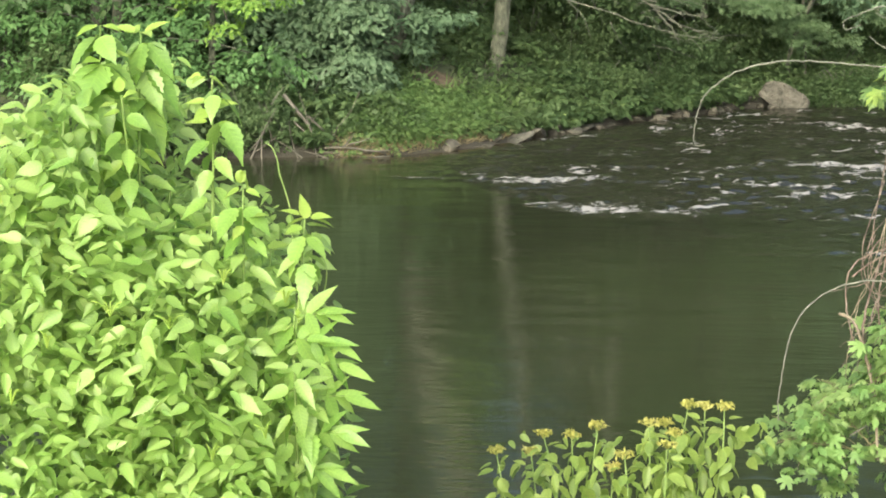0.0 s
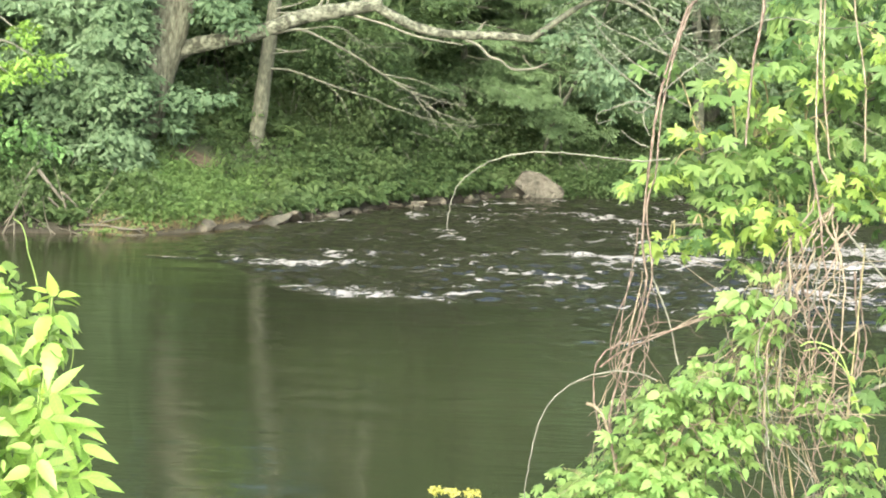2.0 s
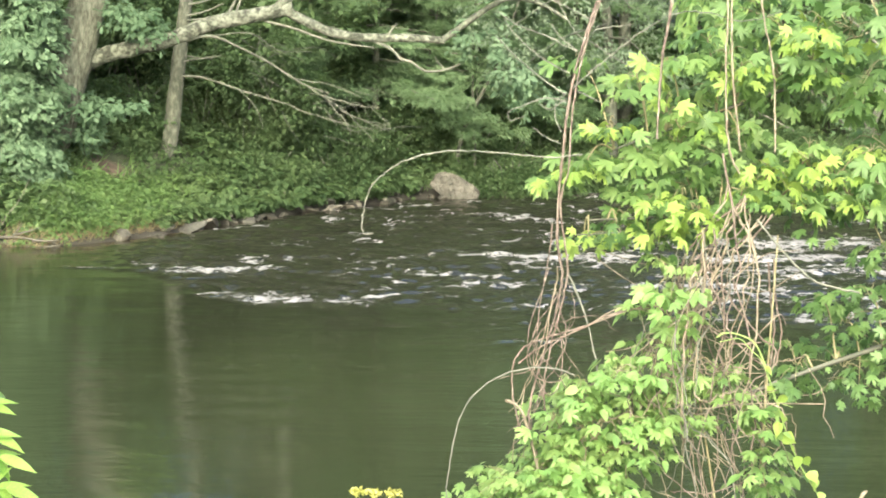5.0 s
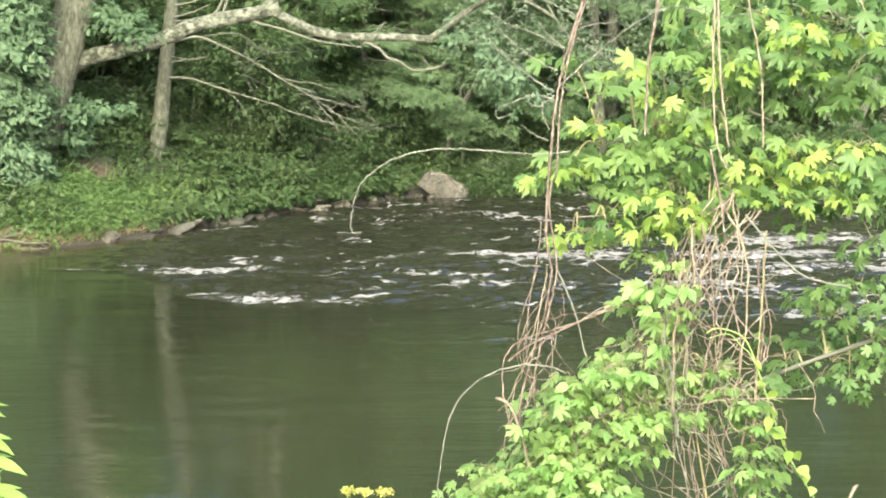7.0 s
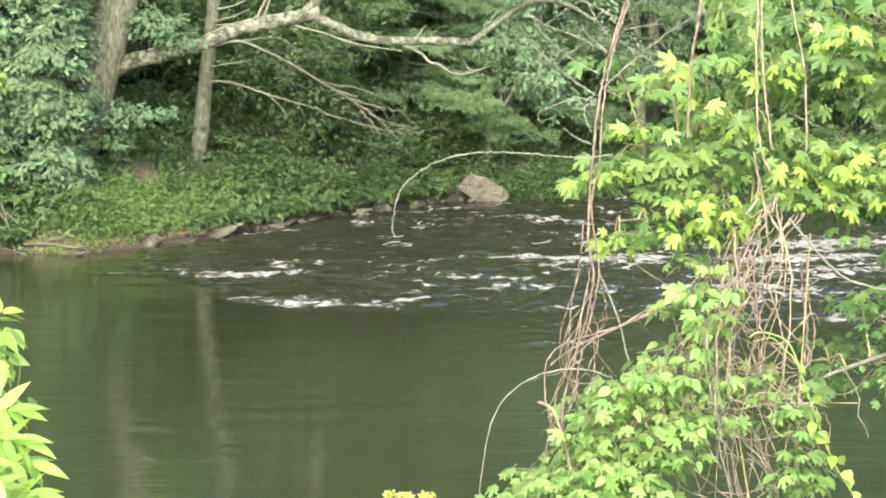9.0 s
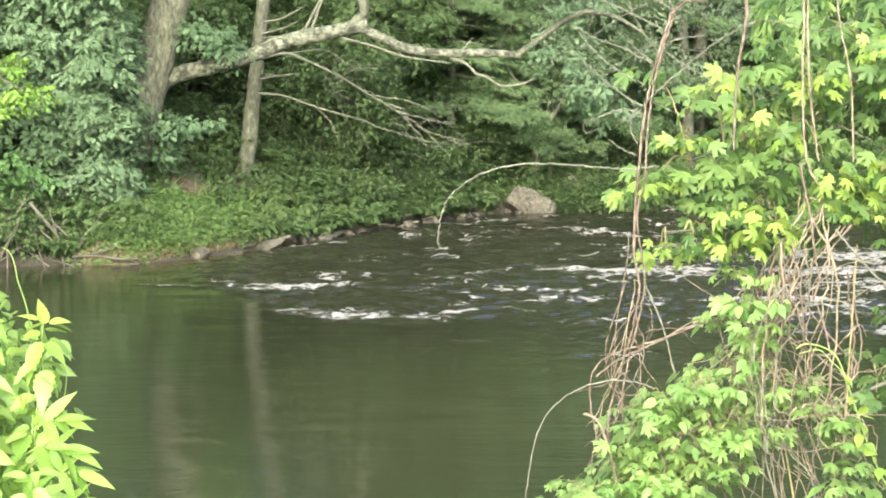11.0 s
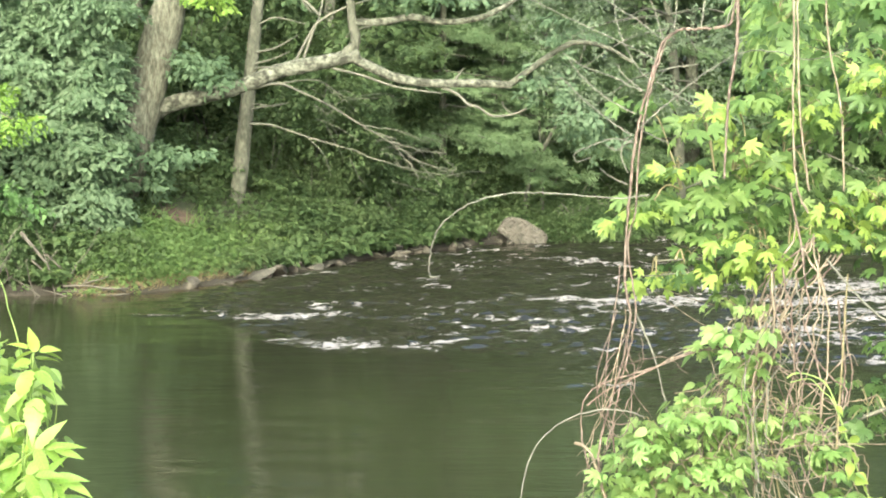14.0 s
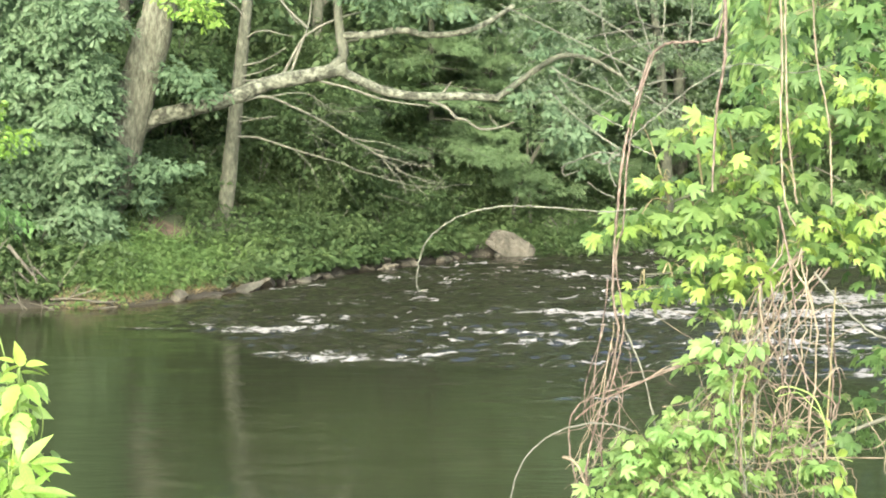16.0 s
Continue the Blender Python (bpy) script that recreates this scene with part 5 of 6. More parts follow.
    for g in groups:
        for j, sh in enumerate(BUSH_SHAPES):
            if len(g[0][j::4]):
                pieces.append(place_leaves(sh, g[0][j::4], g[1][j::4], g[2][j::4], g[3][j::4]))
    part("foliage", pieces, M_BUSHIN, t, "dense toothed leaves", "stuff")
    # sprigs of long pointed leaflets on the river side
    sprig = leaf_meshes("leaf", [blade(0.36, 10, 0.12, 0.25, 0.36, 0.05), blade(0.32, 10, 0.2, 0.4, 0.36, 0.05)], M_BUSH)
    for q in [(-0.978, 4.700, 3.926), (-0.967, 4.700, 3.863), (-0.949, 4.700, 3.815), (-0.938, 4.700, 3.747), (-0.951, 4.700, 3.666), (-0.984, 4.700, 3.584), (-0.998, 4.700, 3.870), (-1.024, 4.700, 3.758)]:
        q = np.array(q)
        a = np.array([-1.3, -0.65, 0.0, 0.65, 1.3])
        tip = np.stack([np.cos(a * 0.8), rng.normal(0, 0.25, 5), np.sin(a * 0.8) - 0.25], 1)
        part("stem", tube([q - [0.1, -0.05, 0.05], q - [0.05, -0.01, 0.01], q], 0.0016, 0.0012, 5, 4), M_GREENSTEM, t)
        leaf_parts(t, sprig, q - np.abs(a)[:, None] * [0.03, 0, 0], tip, rng.normal(0, 0.25, (5, 3)) + [0, -0.6, 0.75], rng.uniform(0.06, 0.09, 5))
    # small yellow branched flower stalks among the leaves
    for q in [(-1.515, 4.450, 3.908), (-1.377, 4.450, 3.976), (-1.252, 4.450, 3.953), (-1.137, 4.450, 4.047), (-1.008, 4.450, 4.012), (-1.169, 4.450, 3.678), (-1.055, 4.450, 3.728), (-1.596, 4.450, 3.786)]:
        q = np.array(q)
        fl = []
        for k in range(9):
            e = q + np.array([rng.normal(0, 0.013), rng.normal(0, 0.01), rng.uniform(0.0, 0.016)])
            fl += tube([q - [0, 0, 0.02], (q + e) / 2, e], 0.0009, 0.0016, 5, 3)
        part("flower_stalk", fl, M_BUSHTIP, t, "small yellow branched flower stalk")
    # pale closed buds at shoot tips
    for q in [(-1.170, 4.750, 4.198), (-1.472, 4.750, 4.198)]:
        part("bud", [place_leaves(blade(0.6, 5, 0.3, 0.1, 0.5), np.repeat([q], 4, 0), rng.normal(0, 0.25, (4, 3)) + [0, 0, 1], unit(rng.normal(0, 1, (4, 3))), np.full(4, 0.03))], M_BUSHTIP, t, "pale yellow opening bud")


BUSH_OUTLINE = [(-1.887, 5.000, 4.303), (-1.794, 5.000, 4.264), (-1.713, 5.000, 4.258), (-1.662, 5.000, 4.388), (-1.599, 5.000, 4.459), (-1.487, 5.000, 4.453), (-1.457, 5.000, 4.338), (-1.435, 5.000, 4.196), (-1.336, 5.000, 4.164), (-1.239, 5.000, 4.101), (-1.148, 5.000, 4.024), (-1.13, 5.000, 3.921), (-1.115, 5.000, 3.836), (-1.09, 5.000, 3.738), (-1.07, 5.000, 3.620), (-1.06, 5.000, 3.414)]
bush()


def tendril():
    for line, r in (([(-1.134, 5.000, 3.756), (-1.122, 5.000, 3.861), (-1.115, 5.000, 3.979), (-1.111, 5.000, 4.070), (-1.122, 5.000, 4.134), (-1.138, 5.000, 4.186), (-1.143, 5.000, 4.218), (-1.154, 5.000, 4.247), (-1.172, 5.000, 4.260)], 0.0024), ([(-1.113, 5.000, 3.782), (-1.059, 5.000, 3.862), (-1.034, 5.000, 3.954), (-1.044, 5.000, 4.003), (-1.067, 5.000, 4.034)], 0.002)):
        base = at_ground(line[0][0], line[0][1], 0.05)
        t = thing("climbing_tendril", base, "thin green climbing tendril rising from the bush", "vine", "tendrils in the bush")
        part("stem", tube([base, (line[0][0], line[0][1], 3.0)] + line, r, r * 0.6, 6, 6, 0.05), M_GREENSTEM, t)


tendril()


# ---- near bank: flowering dogwood ----
def dogwood():
    b = at_ground(-0.42, 6.1, 0.05)
    t = thing("flowering_dogwood", b, "low dogwood with flat yellow flower heads", "shrub")
    heads = [(-0.775, 6.000, 3.307), (-0.690, 6.100, 3.281), (-0.645, 6.000, 3.355), (-0.577, 6.100, 3.331), (-0.497, 6.000, 3.382), (-0.418, 5.900, 3.329), (-0.452, 5.950, 3.281), (-0.357, 6.000, 3.394), (-0.320, 6.100, 3.371), (-0.289, 6.000, 3.367), (-0.255, 6.000, 3.446), (-0.213, 6.100, 3.421), (-0.158, 6.000, 3.445), (-0.306, 5.900, 3.360)]
    meshes = leaf_meshes("leaf", [blade(0.56, 6, 0.18, 0.35, 0.4), blade(0.5, 6, 0.3, 0.55, 0.42), blade(0.62, 6, 0.12, 0.45, 0.4)], M_DOGLEAF)
    for q in heads:
        q = np.array(q)
        line = [np.array(b) + rng.normal(0, 0.05, 3) * [1, 1, 0], [b[0] + 0.75 * (q[0] - b[0]), 6.05, q[2] - 0.5], q - [rng.normal(0, 0.01) + 0.06 * (q[0] - b[0]), 0, 0.16], q]
        stem = part("stem", tube(line, 0.004, 0.0018, 6, 5), M_GREENSTEM, t)
        lp = paired_leaves(np.array(line)[1:] - [0, 0, 0.035], 0.25, 0.034, 0.054, 0.038, 0.8, 0.8)
        leaf_parts(t, meshes, *lp)
        # flat head of many small florets on rays
        m = 90
        a, rr = rng.uniform(0, 6.28, m), np.sqrt(rng.uniform(0, 1, m)) * rng.uniform(0.02, 0.03)
        fp = q + np.stack([rr * np.cos(a), rr * np.sin(a), 0.01 - 5 * rr * rr + rng.normal(0, 0.002, m)], 1)
        fl = [place_leaves(LEAF_FAR, fp, rng.normal(0, 1, (m, 3)), rng.normal(0, 0.5, (m, 3)) + [0, 0, 1], rng.uniform(0.008, 0.013, m))]
        for k in range(7):
            fl += tube([q - [0, 0, 0.008], (q + fp[k]) / 2 - [0, 0, 0.004], fp[k]], 0.0012, 0.0008, 4, 2)
        part("flower_head", fl, M_FLOWER, stem, "flat cluster of tiny yellow flowers")
    n = 290
    px = rng.uniform(0, 1, n)
    c = np.stack([-0.79 + 0.74 * px, rng.uniform(5.85, 6.3, n), rng.uniform(2.98, 3.3, n) + 0.07 * px], 1)
    leaf_parts(t, meshes, c, unit(rng.normal(0, 1, (n, 3)) * [1, 0.6, 0.3]) * 0.8 + [0, -0.25, -0.6], rng.normal(0, 0.5, (n, 3)) + [0, -0.3, 0.8], rng.uniform(0.028, 0.056, n))


dogwood()


# ---- near bank: maple with vines ----
MAPLE_SHAPES = [maple_leaf(0.15), maple_leaf(0.32), maple_leaf(0.5)]
MAPLE_BASE = at_ground(2.9, 8.2, 0.1)
CLUMPS_TOP = [(0.40, 7.20, 4.24, 0.10, 0.04, 7), (0.48, 7.20, 4.37, 0.06, 0.03, 4), (0.58, 7.20, 4.29, 0.09, 0.05, 6), (0.39, 7.20, 4.59, 0.04, 0.01, 2), (0.56, 7.20, 4.53, 0.07, 0.03, 4), (0.68, 7.20, 4.54, 0.07, 0.05, 5), (0.67, 7.20, 4.41, 0.08, 0.05, 6), (0.71, 7.20, 4.31, 0.11, 0.07, 9), (0.60, 7.20, 4.19, 0.07, 0.04, 5), (0.81, 7.20, 4.49, 0.09, 0.07, 8), (0.86, 7.20, 4.60, 0.09, 0.07, 8), (0.92, 7.20, 4.46, 0.07, 0.07, 7), (0.90, 7.20, 4.35, 0.07, 0.04, 5), (1.06, 7.20, 4.65, 0.11, 0.09, 12)] + [(1.04, 7.20, 4.52, 0.09, 0.07, 8), (1.15, 7.20, 4.53, 0.09, 0.07, 7), (1.24, 7.20, 4.69, 0.11, 0.11, 12), (1.35, 7.20, 4.60, 0.11, 0.12, 14), (1.28, 7.20, 4.44, 0.09, 0.04, 6), (1.19, 7.20, 4.46, 0.05, 0.02, 3), (1.00, 7.20, 4.22, 0.09, 0.05, 7), (1.12, 7.20, 4.25, 0.09, 0.04, 6), (1.12, 7.20, 4.32, 0.08, 0.02, 4), (1.19, 7.20, 4.20, 0.11, 0.05, 7), (1.32, 7.20, 4.26, 0.09, 0.07, 9), (1.36, 7.20, 4.17, 0.07, 0.07, 6), (0.74, 7.20, 4.19, 0.12, 0.07, 10), (0.60, 7.20, 4.13, 0.09, 0.05, 6)] + [(0.75, 7.20, 4.09, 0.11, 0.06, 9), (0.50, 7.20, 4.05, 0.09, 0.03, 4), (0.41, 7.20, 4.00, 0.07, 0.06, 6), (0.62, 7.20, 3.99, 0.09, 0.04, 4), (1.00, 7.20, 4.15, 0.07, 0.04, 5), (1.12, 7.20, 4.10, 0.09, 0.04, 5), (1.27, 7.20, 4.15, 0.07, 0.04, 5), (0.85, 7.20, 4.17, 0.07, 0.05, 5), (0.79, 7.20, 4.65, 0.07, 0.05, 4)]
CLUMPS_MORE = [(1.02, 7.60, 4.72, 0.15, 0.08, 8), (1.30, 7.60, 4.88, 0.23, 0.15, 22), (1.02, 7.60, 4.92, 0.21, 0.11, 16), (1.46, 7.60, 4.53, 0.11, 0.15, 10), (0.85, 7.60, 4.87, 0.11, 0.08, 6), (1.16, 7.60, 4.59, 0.11, 0.09, 6), (1.39, 7.60, 4.32, 0.11, 0.05, 4)]
CLUMPS_LOW = [(0.40, 7.00, 3.59, 0.04, 0.03, 2), (0.54, 7.00, 3.64, 0.07, 0.03, 5), (0.64, 7.00, 3.71, 0.07, 0.07, 5), (0.63, 7.00, 3.55, 0.10, 0.06, 8), (0.40, 7.00, 3.53, 0.10, 0.04, 7), (0.49, 7.00, 3.47, 0.14, 0.05, 10), (0.31, 7.00, 3.46, 0.05, 0.03, 4), (0.38, 7.00, 3.37, 0.14, 0.06, 11), (0.52, 7.00, 3.37, 0.16, 0.05, 10), (0.29, 7.00, 3.30, 0.10, 0.05, 8), (0.19, 7.00, 3.26, 0.12, 0.04, 10), (0.10, 7.00, 3.21, 0.07, 0.03, 6), (0.43, 7.00, 3.26, 0.16, 0.05, 9), (0.65, 7.00, 3.43, 0.10, 0.05, 5)] + [(0.68, 7.00, 3.92, 0.07, 0.06, 5), (0.64, 7.00, 3.82, 0.07, 0.06, 4), (0.82, 7.00, 3.62, 0.05, 0.03, 2), (0.91, 7.00, 3.50, 0.07, 0.07, 5), (0.96, 7.00, 3.37, 0.06, 0.04, 3), (0.98, 7.00, 3.26, 0.08, 0.06, 5), (0.08, 7.00, 3.12, 0.12, 0.07, 10), (0.26, 7.00, 3.08, 0.19, 0.09, 14), (0.5, 7.00, 3.12, 0.13, 0.07, 8)]
CLUMPS_LOW += [(0.72, 7.08, 3.78, 0.06, 0.08, 4), (0.68, 7.08, 3.55, 0.06, 0.08, 4)]
CLUMPS_SIDE = [(1.10, 7.20, 3.61, 0.09, 0.06, 8), (1.24, 7.20, 3.61, 0.12, 0.05, 11), (1.37, 7.20, 3.68, 0.09, 0.07, 11), (1.18, 7.20, 3.82, 0.07, 0.03, 5), (1.25, 7.20, 3.75, 0.08, 0.05, 7), (1.33, 7.20, 3.84, 0.09, 0.06, 8), (1.37, 7.20, 3.99, 0.07, 0.05, 6), (1.30, 7.20, 3.55, 0.10, 0.04, 6), (1.47, 7.20, 3.79, 0.09, 0.11, 10)]
YOUNG = [(0.40, 7.10, 4.25, 0.08, 0.02, 5), (0.48, 7.10, 4.39, 0.05, 0.01, 2), (0.66, 7.10, 4.58, 0.04, 0.01, 2), (0.56, 7.10, 4.54, 0.04, 0.01, 2), (0.66, 7.10, 4.47, 0.04, 0.01, 2), (0.70, 7.10, 4.37, 0.07, 0.02, 3), (0.89, 7.10, 4.57, 0.05, 0.02, 3), (0.83, 7.10, 4.57, 0.04, 0.02, 2), (1.08, 7.10, 4.64, 0.07, 0.03, 4), (1.04, 7.10, 4.67, 0.05, 0.02, 3), (1.13, 7.10, 4.72, 0.05, 0.02, 3), (1.15, 7.10, 4.55, 0.02, 0.01, 1), (1.30, 7.10, 4.31, 0.06, 0.02, 4), (1.00, 7.10, 4.24, 0.07, 0.02, 4)] + [(1.10, 7.10, 4.28, 0.07, 0.02, 4), (0.93, 7.10, 4.26, 0.04, 0.02, 2), (0.71, 7.10, 4.18, 0.04, 0.02, 2), (0.73, 7.10, 4.13, 0.05, 0.04, 3), (1.25, 7.10, 4.15, 0.04, 0.02, 2), (0.89, 7.10, 4.18, 0.02, 0.02, 1), (1.25, 7.10, 4.66, 0.07, 0.04, 3), (0.61, 7.10, 4.15, 0.07, 0.02, 3), (0.68, 7.10, 4.08, 0.08, 0.02, 4), (0.51, 7.10, 4.07, 0.06, 0.01, 2), (0.42, 7.10, 4.03, 0.05, 0.03, 3), (0.81, 7.10, 4.10, 0.05, 0.02, 2), (1.19, 7.10, 4.23, 0.07, 0.02, 3), (0.98, 7.10, 4.19, 0.07, 0.02, 3)] + [(1.09, 7.10, 4.16, 0.07, 0.02, 3)]


def maple():
    t = thing("maple_tree", MAPLE_BASE, "leafy maple with lobed fresh green leaves on the near bank", "tree")
    bx, by, bz = MAPLE_BASE
    trunk = [MAPLE_BASE, (2.85, 8.2, 3.0), (2.7, 8.1, 4.6), (2.75, 8.15, 6.6), (2.7, 8.2, 8.6)]
    part("trunk", tube(trunk, 0.11, 0.05, 10, 5, 0.03), M_GREYBARK, t)
    limbs = []
    for pts, r in (([(2.72, 8.1, 4.3), (2.2, 7.8, 4.55), (1.5, 7.5, 4.6), (0.95, 7.3, 4.45), (0.5, 7.15, 4.3)], 0.013), ([(2.72, 8.1, 5.0), (2.0, 7.6, 5.15), (1.2, 7.3, 5.2), (0.5, 7.1, 5.3), (0.1, 7.0, 5.25)], 0.013),
                   ([(2.8, 8.15, 3.4), (2.0, 7.6, 3.75), (1.3, 7.2, 3.65), (0.7, 7.0, 3.45), (0.2, 6.95, 3.15)], 0.013), ([(2.74, 8.1, 3.9), (2.1, 7.7, 4.1), (1.4, 7.4, 4.15), (0.9, 7.2, 4.1), (0.42, 7.1, 4.08)], 0.013),
                   ([(2.75, 8.15, 6.2), (2.0, 7.8, 6.0), (1.3, 7.5, 5.6), (0.9, 7.3, 5.2)], 0.013)):
        part("branch", tube(pts, r, 0.003, 7, 6, 0.03), M_TWIG, t)
        limbs.append(smooth_line(pts, 8))
    spine = np.concatenate(limbs)
    objs, inner, young, twigs = [], [], [], []
    for clumps, young_one in ((CLUMPS_TOP, 0), (CLUMPS_MORE, 0), (CLUMPS_SIDE, 0), (YOUNG, 1)):
        for x, y, z, rx, rz, n in clumps:
            hub = np.array([x, y, z])
            near = spine[np.argmin(((spine - hub) ** 2).sum(1))]
            tw = tube([near, (near + hub) / 2 + [0, 0, 0.04], hub], 0.0035, 0.002, 5, 4)
            twigs += tw
            for _ in range(max(1, int(n * 0.8))):
                node = hub + rng.uniform(-1, 1, 3) * [rx, 0.22, rz]
                twigs += tube([hub + (node - hub) * 0.1, (hub + node) / 2 + [0, 0, 0.015], node], 0.0016, 0.001, 4, 3)
                m = 5 if young_one else int(rng.integers(4, 8))
                a = np.arange(m) * 2.4 + rng.uniform(0, 6.28)
                o = np.stack([np.cos(a), 0.55 * np.sin(a) - 0.15, rng.uniform(-0.5, 0.1, m)], 1)
                p = node + o * rng.uniform(0.035, 0.075, (m, 1))
                nor = np.stack([rng.normal(0, 0.6, m), -0.3 + rng.normal(0, 0.55, m), 0.8 + rng.normal(0, 0.3, m)], 1) + o * 0.7
                size = rng.uniform(0.031, 0.077, m) * (0.9 if young_one else 1.0 if z > 4.05 else 0.75)
                (young if young_one else (objs if y < 7.45 and len(objs) < 52 else inner)).append((p, o + [0, -0.1, -0.35], nor, size))
    part("twig", twigs, M_WOODY, t, "", "stuff")
    leaf_parts(t, leaf_meshes("leaf", MAPLE_SHAPES, M_MAPLE), *[np.concatenate([g[k] for g in objs]) for k in range(4)])
    yl = [np.concatenate([g[k] for g in young]) for k in range(4)]
    leaf_parts(t, leaf_meshes("leaf", MAPLE_SHAPES, M_MAPLEYOUNG), *[a[:300] for a in yl])
    g = [np.concatenate([q[k] for q in inner]) for k in range(4)]
    part("foliage", [place_leaves(sh, *[a[j::3] for a in g]) for j, sh in enumerate(MAPLE_SHAPES)], M_MAPLEIN, t, "lobed maple leaves", "stuff")


maple()


def sapling():
    """Fine-leaved young growth that fills the foot of the maple and the vines."""
    base = at_ground(0.95, 7.1, 0.1)
    t = thing("leafy_sapling", base, "pale green fine-leaved sapling growing up through the vines", "sapling")
    spine = []
    for x, z in ((0.15, 3.25), (0.45, 3.4), (0.75, 3.65), (1.0, 4.05)):
        line = [base, ((base[0] * 2 + x) / 3, 7.08, base[2] + 0.6 * (z - base[2])), (x, 7.0, z)]
        part("stem", tube(line, 0.008, 0.0025, 6, 6, 0.04), M_WOODY, t)
        spine.append(smooth_line(line, 8)[6:])
    spine = np.concatenate(spine)
    twigs, groups = [], []
    for x, y, z, rx, rz, n in CLUMPS_LOW:
        hub = np.array([x, y, z])
        near = spine[np.argmin(((spine - hub) ** 2).sum(1))]
        twigs += tube([near, (near + hub) / 2 + [0, 0, 0.03], hub], 0.0028, 0.0016, 5, 4)
        for _ in range(int(n * 2.2)):
            node = hub + rng.uniform(-1, 1, 3) * [rx, 0.2, rz]
            twigs += tube([hub + (node - hub) * 0.1, (hub + node) / 2 + [0, 0, 0.012], node], 0.0013, 0.0009, 4, 3)
            m = int(rng.integers(5, 9))
            a = np.arange(m) * 2.4 + rng.uniform(0, 6.28)
            o = np.stack([np.cos(a), 0.6 * np.sin(a) - 0.15, rng.uniform(-0.5, 0.2, m)], 1)
            p = node + o * rng.uniform(0.015, 0.05, (m, 1))
            nor = np.stack([rng.normal(0, 0.5, m), -0.35 + rng.normal(0, 0.4, m), 0.9 + rng.normal(0, 0.2, m)], 1) + o * 0.4
            groups.append((p, o + [0, -0.1, -0.3], nor, rng.uniform(0.02, 0.056, m)))
    part("twig", twigs, M_WOODY, t, "", "stuff")
    g = [np.concatenate([q[k] for q in groups]) for k in range(4)]
    front = np.argsort(g[0][:, 1])
    pick, rest = front[:260], front[260:]
    shapes = [maple_leaf(0.2), blade(0.6, 8, 0.15, 0.3, 0.36, 0.08), maple_leaf(0.45)]
    leaf_parts(t, leaf_meshes("leaf", shapes, M_SAPLING), *[a[pick] for a in g])
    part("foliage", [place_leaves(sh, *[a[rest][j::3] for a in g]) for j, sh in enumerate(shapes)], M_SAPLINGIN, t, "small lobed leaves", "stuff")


sapling()


def feathery_tree():
    """Pale narrow-leaved growth that hangs behind the maple."""
    base = at_ground(2.5, 8.9, 0.1)
    t = thing("narrow_leaved_tree", base, "pale yellow-green tree with hanging narrow leaves", "tree")
    line = [base, (2.45, 8.9, 3.2), (2.3, 8.85, 4.8), (1.9, 8.8, 6.4)]
    part("trunk", tube(line, 0.03, 0.012, 8, 6, 0.04), M_WOODY, t)
    pieces = []
    for x, z, ln in ((0.98, 5.25, 0.5), (1.08, 5.3, 0.55), (1.18, 5.2, 0.5), (0.92, 5.45, 0.5), (1.05, 5.6, 0.5), (1.25, 5.4, 0.55), (1.15, 5.7, 0.6), (1.35, 5.3, 0.5), (1.0, 5.0, 0.35), (1.12, 4.98, 0.4)):
        top = np.array([x, 8.7 + rng.normal(0, 0.08), z])
        foot = top + [-0.12, rng.normal(0, 0.06), -ln]
        spray_line = [(2.1, 8.85, z + 0.35), top, (top + foot) / 2 + [-0.02, 0, 0], foot]
        part("branch", tube(spray_line, 0.004, 0.0012, 5, 5), M_GREENSTEM, t)
        c = smooth_line(spray_line[1:], 9)
        p = np.repeat(c, 9, 0) + rng.normal(0, 0.022, (len(c) * 9, 3))
        tip = rng.normal(0, 0.4, p.shape) + [-0.25, -0.1, -0.75]
        pieces.append(place_leaves(blade(0.24, 5, 0.15, 0.3, 0.4), p, tip, rng.normal(0, 0.4, p.shape) + [0, -0.7, 0.6], rng.uniform(0.04, 0.085, len(p))))
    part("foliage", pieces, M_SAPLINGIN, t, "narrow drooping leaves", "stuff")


feathery_tree()


# ---- vines hanging in the maple ----
def vine(lines, label, material, name="hanging_vine", group="vines hanging in the maple", shoot_material=None):
    first = lines[0][0][0]
    t = thing(name, tuple(first), label, "vine", group)
    main = None
    for pts, r0, r1 in lines:
        strand = part("strand" if r0 > 0.0025 or main is None else "side_shoot", tube(pts, r0, r1, 7, 7, 0.09, 0.0011), material if r0 > 0.0025 else shoot_material or material, t if r0 > 0.0025 or main is None else main)
        main = main or strand
    return t


MAIN = [(0.682, 7.000, 5.217), (0.670, 7.000, 5.030), (0.642, 7.000, 4.834), (0.620, 7.000, 4.809), (0.540, 7.000, 4.800), (0.481, 7.000, 4.797), (0.437, 7.000, 4.766), (0.422, 7.000, 4.737), (0.388, 7.000, 4.624), (0.362, 7.000, 4.531), (0.342, 7.000, 4.400), (0.331, 7.000, 4.275), (0.322, 7.000, 4.153), (0.318, 7.000, 4.031), (0.335, 7.000, 3.909), (0.315, 7.000, 3.786), (0.284, 7.000, 3.680), (0.251, 7.000, 3.557), (0.239, 7.000, 3.459), (0.264, 7.000, 3.362), (0.287, 7.000, 3.201)]
